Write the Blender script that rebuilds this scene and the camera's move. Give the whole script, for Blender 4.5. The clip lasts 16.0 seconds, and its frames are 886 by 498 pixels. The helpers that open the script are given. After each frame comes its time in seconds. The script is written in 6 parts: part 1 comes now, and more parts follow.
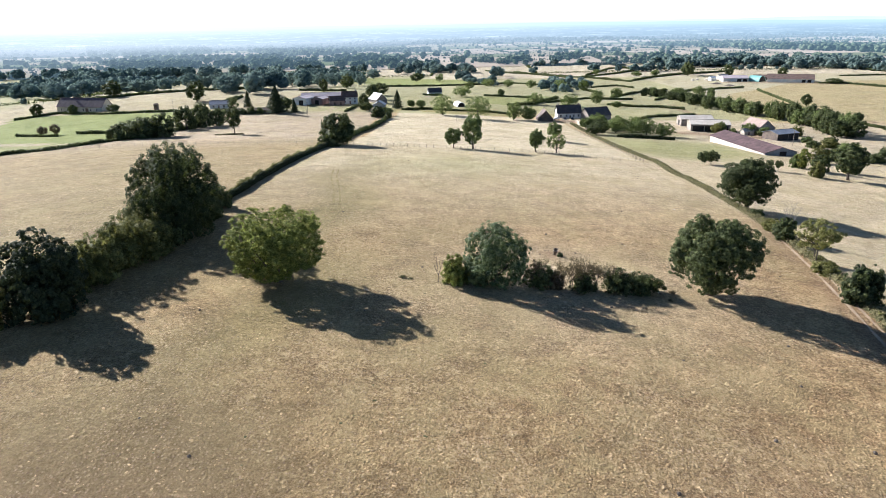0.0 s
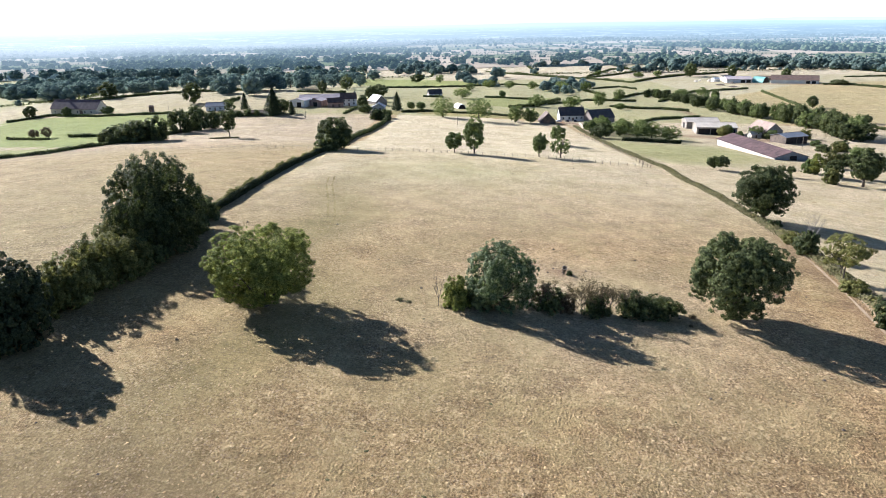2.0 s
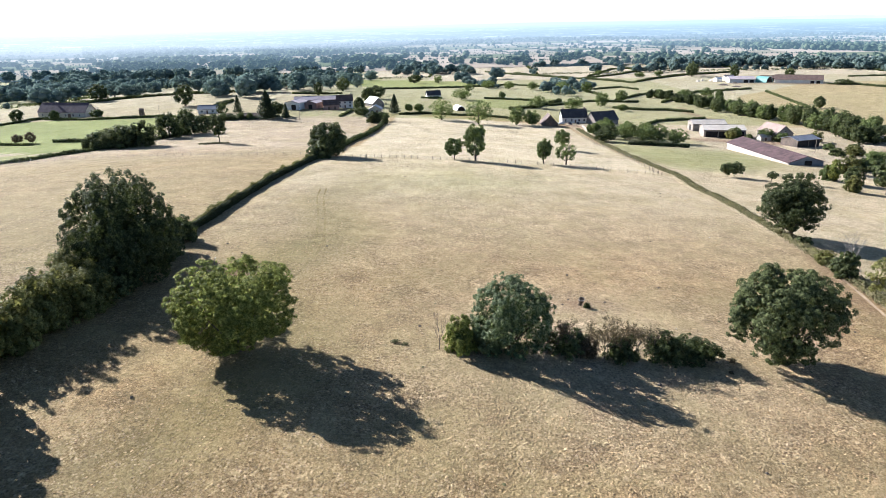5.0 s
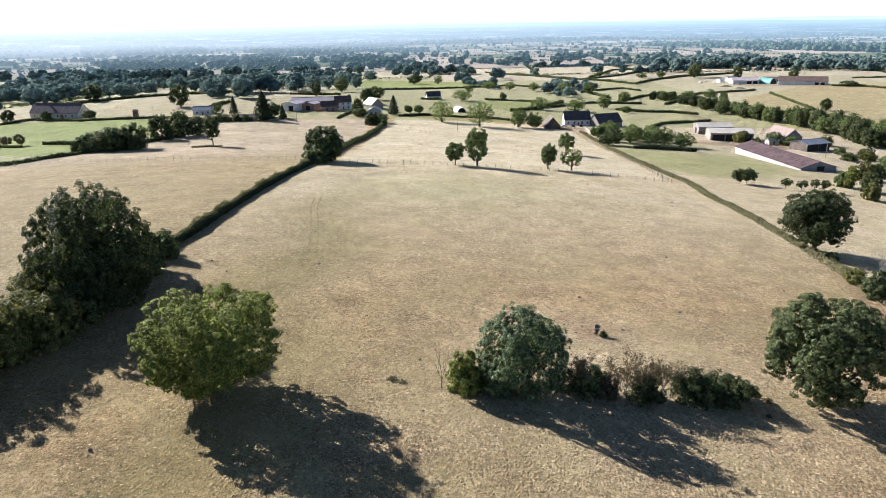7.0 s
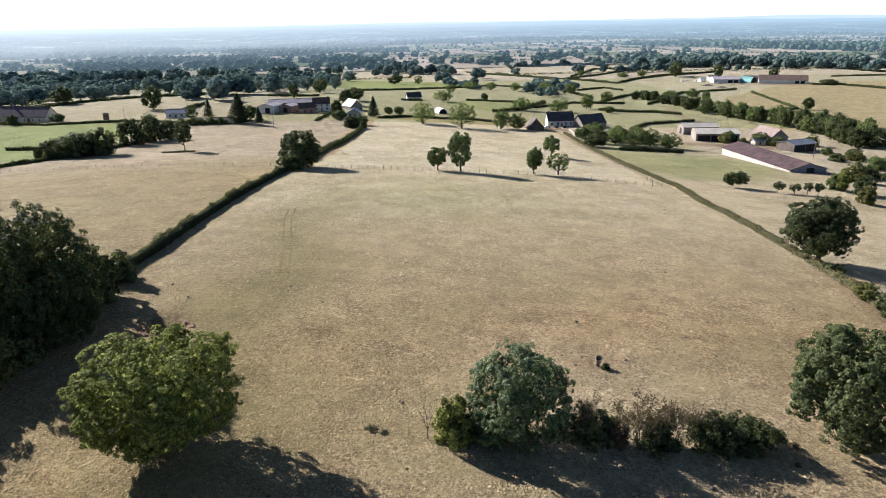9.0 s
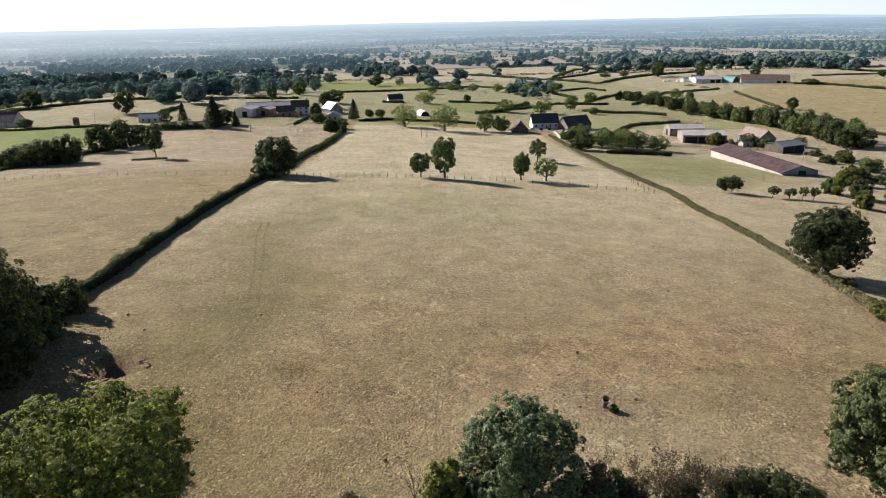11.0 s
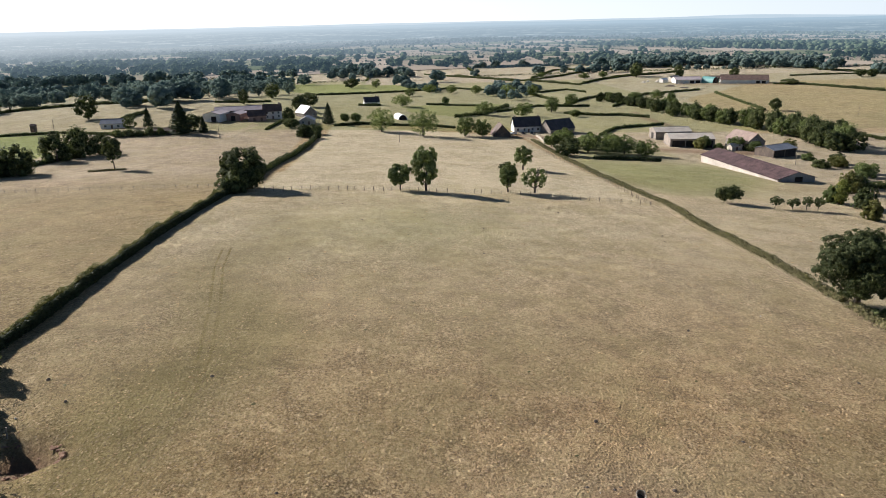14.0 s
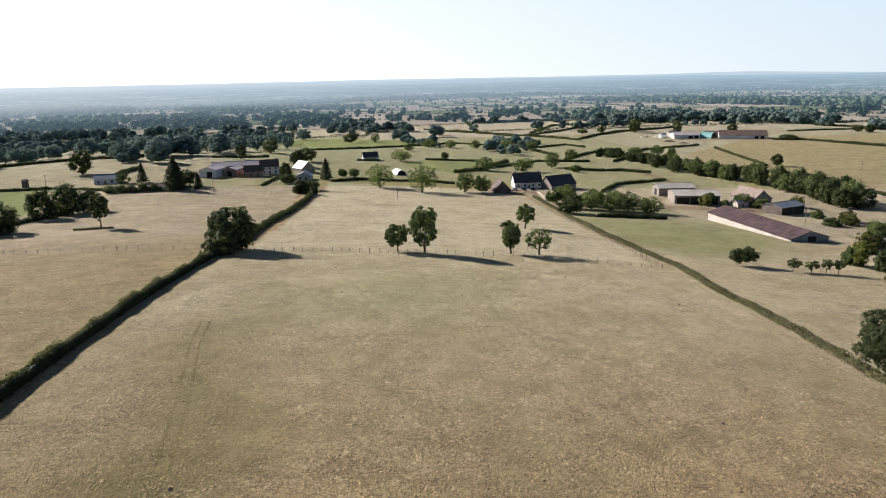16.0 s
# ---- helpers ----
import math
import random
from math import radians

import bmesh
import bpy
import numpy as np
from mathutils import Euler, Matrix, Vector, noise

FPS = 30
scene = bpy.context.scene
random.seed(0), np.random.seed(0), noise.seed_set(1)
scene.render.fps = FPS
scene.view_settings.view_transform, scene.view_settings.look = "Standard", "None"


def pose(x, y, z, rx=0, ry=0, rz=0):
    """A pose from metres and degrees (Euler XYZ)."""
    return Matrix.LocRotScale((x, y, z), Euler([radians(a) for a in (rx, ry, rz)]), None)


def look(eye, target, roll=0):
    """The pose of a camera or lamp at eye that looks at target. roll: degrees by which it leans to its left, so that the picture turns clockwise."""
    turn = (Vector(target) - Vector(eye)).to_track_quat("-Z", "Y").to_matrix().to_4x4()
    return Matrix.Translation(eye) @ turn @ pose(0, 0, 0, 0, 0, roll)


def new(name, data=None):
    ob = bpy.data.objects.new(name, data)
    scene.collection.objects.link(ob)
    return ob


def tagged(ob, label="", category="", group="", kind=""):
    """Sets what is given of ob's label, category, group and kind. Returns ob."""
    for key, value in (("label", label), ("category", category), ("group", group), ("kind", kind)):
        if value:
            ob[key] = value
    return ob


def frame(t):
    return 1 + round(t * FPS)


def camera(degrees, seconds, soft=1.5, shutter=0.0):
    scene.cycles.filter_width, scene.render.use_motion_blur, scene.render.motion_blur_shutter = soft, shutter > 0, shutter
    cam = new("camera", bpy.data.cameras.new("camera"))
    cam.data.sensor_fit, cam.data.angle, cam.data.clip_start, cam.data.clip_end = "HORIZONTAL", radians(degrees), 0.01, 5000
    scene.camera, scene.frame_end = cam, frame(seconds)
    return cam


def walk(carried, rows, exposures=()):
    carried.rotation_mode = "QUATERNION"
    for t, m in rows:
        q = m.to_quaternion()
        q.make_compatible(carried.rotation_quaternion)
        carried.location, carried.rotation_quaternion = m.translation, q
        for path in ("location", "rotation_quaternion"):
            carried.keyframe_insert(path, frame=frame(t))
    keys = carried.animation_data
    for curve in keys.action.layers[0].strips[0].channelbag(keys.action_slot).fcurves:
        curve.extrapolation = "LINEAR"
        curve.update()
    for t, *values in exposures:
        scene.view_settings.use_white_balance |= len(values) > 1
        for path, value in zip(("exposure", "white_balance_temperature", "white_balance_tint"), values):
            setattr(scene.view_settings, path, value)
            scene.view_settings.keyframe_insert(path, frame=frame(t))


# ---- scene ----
cam = camera(65.6, 16.0, 0.5)
PATH = [
    (0, (3.689, 0.77, 40.872), (3.678, 2.669, 40.245), -0.8),
    (0.5, (3.678, 3.085, 40.885), (3.667, 4.985, 40.259), -0.8),
    (1, (3.667, 5.39, 40.904), (3.655, 7.29, 40.278), -0.8),
    (1.5, (3.652, 7.682, 40.927), (3.641, 9.581, 40.301), -0.8),
    (2, (3.633, 9.971, 40.956), (3.621, 11.871, 40.33), -0.8),
    (2.5, (3.592, 12.259, 40.988), (3.581, 14.159, 40.362), -0.8),
    (3, (3.543, 14.545, 41.017), (3.532, 16.444, 40.392), -0.8),
    (3.5, (3.482, 16.836, 41.038), (3.472, 18.736, 40.413), -0.8),
    (4, (3.413, 19.152, 41.047), (3.403, 21.052, 40.422), -0.8),
    (4.2, (3.38, 20.103, 41.048), (3.372, 22.002, 40.422), -1.0),
    (6.5, (2.939, 31.346, 41.062), (2.932, 33.245, 40.435), -0.8),
    (7, (2.855, 33.801, 41.059), (2.849, 35.7, 40.432), -0.8),
    (7.5, (2.774, 36.28, 41.053), (2.769, 38.179, 40.425), -0.8),
    (8, (2.704, 38.807, 41.048), (2.699, 40.706, 40.42), -0.9),
    (8.1, (2.695, 39.32, 41.045), (2.703, 41.219, 40.418), -0.9),
    (8.2, (2.686, 39.832, 41.043), (2.718, 41.731, 40.415), -0.9),
    (8.3, (2.677, 40.345, 41.041), (2.723, 42.243, 40.412), -0.9),
    (8.5, (2.659, 41.37, 41.037), (2.707, 43.268, 40.408), -0.9),
    (8.7, (2.66, 42.396, 41.023), (2.707, 44.294, 40.394), -0.9),
    (10.8, (2.665, 53.168, 40.878), (2.714, 55.068, 40.253), -1.2),
    (10.9, (2.641, 53.688, 40.877), (2.697, 55.587, 40.251), -1.2),
    (11, (2.642, 54.213, 40.874), (2.737, 56.11, 40.246), -1.1),
    (11.1, (2.612, 54.746, 40.873), (2.766, 56.639, 40.244), -1.2),
    (11.5, (2.493, 56.878, 40.868), (2.648, 58.771, 40.239), -1.2),
    (12, (2.371, 59.592, 40.864), (2.526, 61.484, 40.236), -1.2),
    (12.5, (2.306, 62.358, 40.867), (2.463, 64.25, 40.239), -1.2),
    (13, (2.308, 65.174, 40.874), (2.465, 67.066, 40.246), -1.2),
    (13.5, (2.38, 68.039, 40.885), (2.538, 69.931, 40.257), -1.2),
    (14, (2.503, 70.912, 40.896), (2.661, 72.804, 40.268), -1.2),
    (14.5, (2.682, 73.783, 40.908), (2.84, 75.675, 40.28), -1.2),
    (14.75, (2.788, 75.215, 40.916), (2.946, 77.107, 40.288), -1.2),
    (14.85, (2.83, 75.787, 40.919), (2.989, 77.682, 40.298), -1.2),
    (15, (2.894, 76.646, 40.923), (3.054, 78.547, 40.322), -1.2),
    (15.5, (3.116, 79.497, 40.932), (3.28, 81.416, 40.393), -1.2),
    (16, (3.332, 82.337, 40.936), (3.5, 84.271, 40.453), -1.1),
]
EXPOSURES = [(0, 1.52, 6000, 11), (4, 1.66, 5920, 11), (7, 1.45, 6000, 11), (8.7, 1.21, 6080, 11), (11, 0.88, 6450, 11), (14, 0.83, 6500, 11), (16, 0.77, 6450, 10)]
walk(cam, [(t, look(eye, target, roll)) for t, eye, target, roll in PATH], EXPOSURES)

# ---- light ----
SUN_AZ = radians(140.0)      # the sun stands ahead and to the left
SUN_EL = radians(26.5)
world = bpy.data.worlds.new("sky")
scene.world = world
world.use_nodes = True
wn = world.node_tree.nodes
sky = wn.new("ShaderNodeTexSky")
sky.sky_type = "NISHITA"
sky.sun_disc = False
sky.sun_elevation = SUN_EL
sky.sun_rotation = radians(90) - SUN_AZ
sky.air_density, sky.dust_density, sky.ozone_density = 0.75, 0.0, 3.0
world.node_tree.links.new(sky.outputs[0], wn["Background"].inputs[0])
wn["Background"].inputs[1].default_value = 0.046
sun = new("sun", bpy.data.lights.new("sun", "SUN"))
sun.data.energy, sun.data.angle, sun.data.color = 5.0, radians(0.6), (1.0, 0.95, 0.905)
sun.matrix_world = look((-300 * math.cos(SUN_EL), 250, 200), Vector((-300 * math.cos(SUN_EL), 250, 200)) - Vector(
    (math.cos(SUN_AZ) * math.cos(SUN_EL), math.sin(SUN_AZ) * math.cos(SUN_EL), math.sin(SUN_EL))))


# ---- materials ----
def nodes_of(name):
    m = bpy.data.materials.new(name)
    m.use_nodes = True
    nt = m.node_tree
    return m, nt, nt.nodes["Principled BSDF"]


def noise_node(nt, vec, scale, detail=3.0, rough=0.6):
    n = nt.nodes.new("ShaderNodeTexNoise")
    n.inputs["Scale"].default_value, n.inputs["Detail"].default_value, n.inputs["Roughness"].default_value = scale, detail, rough
    nt.links.new(vec, n.inputs["Vector"])
    return n.outputs["Fac"]


def ramp(nt, fac, stops):
    r = nt.nodes.new("ShaderNodeValToRGB")
    while len(r.color_ramp.elements) < len(stops):
        r.color_ramp.elements.new(0.5)
    for el, (p, c) in zip(r.color_ramp.elements, stops):
        el.position, el.color = p, (*c, 1)
    nt.links.new(fac, r.inputs[0])
    return r.outputs[0]


def mixed(nt, fac, a, b, kind="MIX"):
    n = nt.nodes.new("ShaderNodeMix")
    n.data_type, n.blend_type = "RGBA", kind
    for sock, v in ((n.inputs[0], fac), (n.inputs[6], a), (n.inputs[7], b)):
        if isinstance(v, (int, float)):
            sock.default_value = v
        elif isinstance(v, tuple):
            sock.default_value = (*v, 1)
        else:
            nt.links.new(v, sock)
    return n.outputs[2]


def sums(nt, op, a, b, clamp=False):
    n = nt.nodes.new("ShaderNodeMath")
    n.operation, n.use_clamp = op, clamp
    for sock, v in ((n.inputs[0], a), (n.inputs[1], b)):
        if isinstance(v, (int, float)):
            sock.default_value = v
        else:
            nt.links.new(v, sock)
    return n.outputs[0]


def place_of(nt):
    return nt.nodes.new("ShaderNodeNewGeometry").outputs["Position"]


def bump(nt, bsdf, height, strength, distance):
    b = nt.nodes.new("ShaderNodeBump")
    b.inputs["Strength"].default_value, b.inputs["Distance"].default_value = strength, distance
    nt.links.new(height, b.inputs["Height"])
    nt.links.new(b.outputs[0], bsdf.inputs["Normal"])


def surface(name, c1, c2, rough=0.85, coarse=0.35, fine=6.0, metal=0.0, relief=0.15, stripes=0.0):
    """A weathered surface: two colours mixed by coarse stains and fine grain."""
    m, nt, b = nodes_of(name)
    at = nt.nodes.new("ShaderNodeTexCoord").outputs["Object"]
    f = sums(nt, "ADD", sums(nt, "MULTIPLY", noise_node(nt, at, coarse), 0.65), sums(nt, "MULTIPLY", noise_node(nt, at, fine), 0.35))
    col = ramp(nt, f, ((0.36, c1), (0.64, c2)))
    if stripes:
        w = nt.nodes.new("ShaderNodeTexWave")
        w.inputs["Scale"].default_value, w.inputs["Distortion"].default_value = stripes, 0.4
        nt.links.new(at, w.inputs["Vector"])
        col = mixed(nt, 0.25, col, w.outputs[0], "MULTIPLY")
    nt.links.new(col, b.inputs["Base Color"])
    b.inputs["Roughness"].default_value, b.inputs["Metallic"].default_value = rough, metal
    bump(nt, b, noise_node(nt, at, fine * 1.5), relief, 0.05)
    return m


def leafage(name, dark, light, translucent=0.3, scale=0.9, tint=(0.20, 0.24, 0.04), gloss=0.07):
    """Leaves: each has its own tone, and whole clumps lean to one side."""
    m, nt, b = nodes_of(name)
    geo = nt.nodes.new("ShaderNodeNewGeometry")
    info = nt.nodes.new("ShaderNodeObjectInfo")
    f = sums(nt, "ADD", sums(nt, "MULTIPLY", geo.outputs["Random Per Island"], 0.5),
             sums(nt, "MULTIPLY", noise_node(nt, geo.outputs["Position"], scale), 0.5))
    f = sums(nt, "ADD", f, sums(nt, "MULTIPLY", sums(nt, "SUBTRACT", info.outputs["Random"], 0.5), 0.25))
    col = ramp(nt, f, ((0.33, dark), (0.86, light)))
    nt.links.new(col, b.inputs["Base Color"])
    b.inputs["Roughness"].default_value = 0.62
    b.inputs["Specular IOR Level"].default_value = gloss
    if translucent:
        t = nt.nodes.new("ShaderNodeBsdfTranslucent")
        nt.links.new(mixed(nt, 0.35, col, tint), t.inputs[0])
        mx = nt.nodes.new("ShaderNodeMixShader")
        mx.inputs[0].default_value = translucent
        nt.links.new(b.outputs[0], mx.inputs[1])
        nt.links.new(t.outputs[0], mx.inputs[2])
        nt.links.new(mx.outputs[0], nt.nodes["Material Output"].inputs[0])
    return m


def grassland():
    m, nt, b = nodes_of("dry_grassland")
    at = place_of(nt)

    def attr(n):
        a = nt.nodes.new("ShaderNodeAttribute")
        a.attribute_name = n
        return a.outputs["Fac"]

    big = noise_node(nt, at, 0.018, 4, 0.55)
    mid = noise_node(nt, at, 0.16, 5, 0.65)
    small = noise_node(nt, at, 1.5, 5, 0.75)
    grain = noise_node(nt, at, 6.0, 5, 0.85)
    f = sums(nt, "ADD", sums(nt, "MULTIPLY", mid, 0.30), sums(nt, "MULTIPLY", small, 0.30))
    f = sums(nt, "ADD", f, sums(nt, "MULTIPLY", grain, 0.40))
    f = sums(nt, "ADD", sums(nt, "MULTIPLY", sums(nt, "SUBTRACT", f, 0.5), 2.2), 0.48)
    straw = ramp(nt, f, ((0.34, (0.122, 0.072, 0.031)), (0.46, (0.282, 0.180, 0.081)), (0.56, (0.435, 0.287, 0.138)), (0.68, (0.66, 0.458, 0.250))))
    # matted tussocks of bleached straw standing over darker thatch, thicker in places
    warped = nt.nodes.new("ShaderNodeVectorMath")
    warped.operation = "MULTIPLY"
    nt.links.new(at, warped.inputs[0])
    warped.inputs[1].default_value = (1.0, 0.8, 1.0)
    curl = ramp(nt, noise_node(nt, warped.outputs[0], 3.1, 5, 0.72), ((0.47, (0, 0, 0)), (0.60, (1, 1, 1))))
    matted = ramp(nt, sums(nt, "ADD", sums(nt, "MULTIPLY", noise_node(nt, at, 0.05, 3, 0.6), 0.55), sums(nt, "MULTIPLY", noise_node(nt, at, 0.45, 3, 0.6), 0.45)), ((0.42, (0.12, 0.12, 0.12)), (0.57, (1, 1, 1))))
    broad = ramp(nt, noise_node(nt, warped.outputs[0], 1.25, 5, 0.74), ((0.525, (0, 0, 0)), (0.60, (1, 1, 1))))
    curl = sums(nt, "MULTIPLY", sums(nt, "MAXIMUM", curl, broad), matted)
    # greener patches where the sward has not quite died
    patch = ramp(nt, sums(nt, "ADD", sums(nt, "MULTIPLY", big, 0.6), sums(nt, "MULTIPLY", mid, 0.4)), ((0.47, (0, 0, 0)), (0.62, (1, 1, 1))))
    straw = mixed(nt, sums(nt, "MULTIPLY", patch, 0.55), straw, mixed(nt, f, (0.118, 0.104, 0.036), (0.305, 0.255, 0.106)))
    straw = mixed(nt, sums(nt, "MULTIPLY", curl, 0.85), straw, mixed(nt, grain, (0.52, 0.366, 0.184), (0.92, 0.695, 0.405)))
    # single tufts and bare specks
    cells = nt.nodes.new("ShaderNodeTexVoronoi")
    cells.inputs["Scale"].default_value = 3.4
    cells.inputs["Randomness"].default_value = 1.0
    nt.links.new(warped.outputs[0], cells.inputs["Vector"])
    pick = nt.nodes.new("ShaderNodeSeparateColor")
    nt.links.new(cells.outputs["Color"], pick.inputs[0])
    dome = sums(nt, "SUBTRACT", 1.0, sums(nt, "MULTIPLY", cells.outputs["Distance"], 1.5), True)
    light_tuft = sums(nt, "MULTIPLY", ramp(nt, pick.outputs[0], ((0.55, (0, 0, 0)), (0.75, (1, 1, 1)))), ramp(nt, dome, ((0.25, (0, 0, 0)), (0.6, (1, 1, 1)))))
    dark_speck = sums(nt, "MULTIPLY", ramp(nt, pick.outputs[1], ((0.62, (0, 0, 0)), (0.85, (1, 1, 1)))), ramp(nt, dome, ((0.2, (0, 0, 0)), (0.55, (1, 1, 1)))))
    pale = sums(nt, "MULTIPLY", attr("pale"), 0.88)
    straw = mixed(nt, pale, straw, mixed(nt, sums(nt, "ADD", sums(nt, "MULTIPLY", f, 0.6), sums(nt, "MULTIPLY", curl, 0.4)), (0.35, 0.290, 0.182), (1.0, 0.87, 0.61)))
    straw = mixed(nt, attr("olive"), straw, mixed(nt, sums(nt, "ADD", sums(nt, "MULTIPLY", f, 0.75), sums(nt, "MULTIPLY", curl, 0.25)), (0.085, 0.072, 0.019), (0.385, 0.315, 0.126)))
    # paler, greyer tone over the lower land, stronger farther off
    straw = mixed(nt, attr("sere"), straw, mixed(nt, sums(nt, "ADD", sums(nt, "MULTIPLY", f, 0.6), sums(nt, "MULTIPLY", mid, 0.4)), (0.26, 0.220, 0.155), (0.66, 0.570, 0.430)))
    straw = mixed(nt, sums(nt, "MULTIPLY", sums(nt, "MULTIPLY", light_tuft, matted), 0.68), straw, (0.72, 0.545, 0.350))
    straw = mixed(nt, sums(nt, "MULTIPLY", dark_speck, 0.62), straw, (0.115, 0.080, 0.045))
    # grazed patches a few strides wide, still faintly green
    grazed = sums(nt, "ADD", sums(nt, "MULTIPLY", noise_node(nt, warped.outputs[0], 0.075, 4, 0.6), 0.55), sums(nt, "MULTIPLY", noise_node(nt, warped.outputs[0], 0.34, 4, 0.65), 0.45))
    grazed = ramp(nt, grazed, ((0.47, (0, 0, 0)), (0.57, (1, 1, 1))))
    straw = mixed(nt, sums(nt, "MULTIPLY", grazed, 0.36), straw, mixed(nt, f, (0.18, 0.145, 0.060), (0.50, 0.400, 0.200)))
    green = mixed(nt, mid, (0.140, 0.165, 0.040), (0.275, 0.300, 0.078))
    col = mixed(nt, attr("green"), straw, green)
    earth = mixed(nt, small, (0.125, 0.060, 0.032), (0.36, 0.235, 0.150))
    col = mixed(nt, attr("earth"), col, earth)
    nt.links.new(col, b.inputs["Base Color"])
    b.inputs["Roughness"].default_value = 0.95
    b.inputs["Specular IOR Level"].default_value = 0.15
    relief = sums(nt, "ADD", sums(nt, "MULTIPLY", small, 0.6), sums(nt, "MULTIPLY", grain, 0.4))
    relief = sums(nt, "ADD", relief, sums(nt, "MULTIPLY", curl, 0.9))
    bump(nt, b, sums(nt, "ADD", relief, sums(nt, "MULTIPLY", sums(nt, "MULTIPLY", dome, pick.outputs[0]), 0.9)), 1.0, 0.38)
    return m


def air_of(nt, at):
    """Haze painted over the far plain: its share, thicker towards the sun, and its colour."""
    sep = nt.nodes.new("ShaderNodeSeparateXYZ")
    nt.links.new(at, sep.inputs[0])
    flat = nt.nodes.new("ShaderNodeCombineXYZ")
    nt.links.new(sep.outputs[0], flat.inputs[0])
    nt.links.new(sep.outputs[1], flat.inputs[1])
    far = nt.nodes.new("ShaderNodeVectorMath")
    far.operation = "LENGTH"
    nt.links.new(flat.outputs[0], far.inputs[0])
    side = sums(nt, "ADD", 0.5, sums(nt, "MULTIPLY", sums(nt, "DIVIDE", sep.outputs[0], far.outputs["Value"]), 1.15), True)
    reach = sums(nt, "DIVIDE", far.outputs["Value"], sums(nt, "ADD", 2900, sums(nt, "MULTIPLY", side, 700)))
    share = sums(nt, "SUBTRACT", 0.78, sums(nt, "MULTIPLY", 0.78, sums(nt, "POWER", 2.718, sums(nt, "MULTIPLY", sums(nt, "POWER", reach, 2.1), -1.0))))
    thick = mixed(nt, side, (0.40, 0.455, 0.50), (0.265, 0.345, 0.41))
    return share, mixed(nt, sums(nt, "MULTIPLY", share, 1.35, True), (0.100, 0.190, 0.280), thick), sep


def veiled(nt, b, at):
    """A far backdrop: haze mixed into the surface as emission, growing with distance."""
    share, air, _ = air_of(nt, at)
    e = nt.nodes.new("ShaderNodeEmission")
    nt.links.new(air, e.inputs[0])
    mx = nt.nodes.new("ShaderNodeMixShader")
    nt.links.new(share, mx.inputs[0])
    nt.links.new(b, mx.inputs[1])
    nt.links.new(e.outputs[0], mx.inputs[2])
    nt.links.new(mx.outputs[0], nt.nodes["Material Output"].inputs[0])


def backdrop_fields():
    """Fields of the far plain, each with its own tone, glowing haze mixed in."""
    m, nt, b = nodes_of("far_fields_haze_glow")
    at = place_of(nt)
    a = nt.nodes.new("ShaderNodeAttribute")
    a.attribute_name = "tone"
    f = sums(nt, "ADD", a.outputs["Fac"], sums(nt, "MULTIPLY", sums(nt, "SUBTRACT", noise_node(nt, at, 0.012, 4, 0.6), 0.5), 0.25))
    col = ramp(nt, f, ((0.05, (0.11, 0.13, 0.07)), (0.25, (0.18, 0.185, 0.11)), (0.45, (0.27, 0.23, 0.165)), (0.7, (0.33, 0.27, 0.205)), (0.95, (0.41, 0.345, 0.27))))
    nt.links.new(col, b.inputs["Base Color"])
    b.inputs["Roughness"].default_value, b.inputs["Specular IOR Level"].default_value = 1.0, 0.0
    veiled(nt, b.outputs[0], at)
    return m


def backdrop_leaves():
    """Crowns of the far plain, glowing haze mixed in."""
    m, nt, b = nodes_of("far_crowns_haze_glow")
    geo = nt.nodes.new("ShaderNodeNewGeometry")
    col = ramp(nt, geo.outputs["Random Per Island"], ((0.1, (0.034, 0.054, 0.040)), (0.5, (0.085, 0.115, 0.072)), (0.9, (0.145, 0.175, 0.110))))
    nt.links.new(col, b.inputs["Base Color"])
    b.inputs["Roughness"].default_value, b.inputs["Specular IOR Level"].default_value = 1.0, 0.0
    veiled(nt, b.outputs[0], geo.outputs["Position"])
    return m


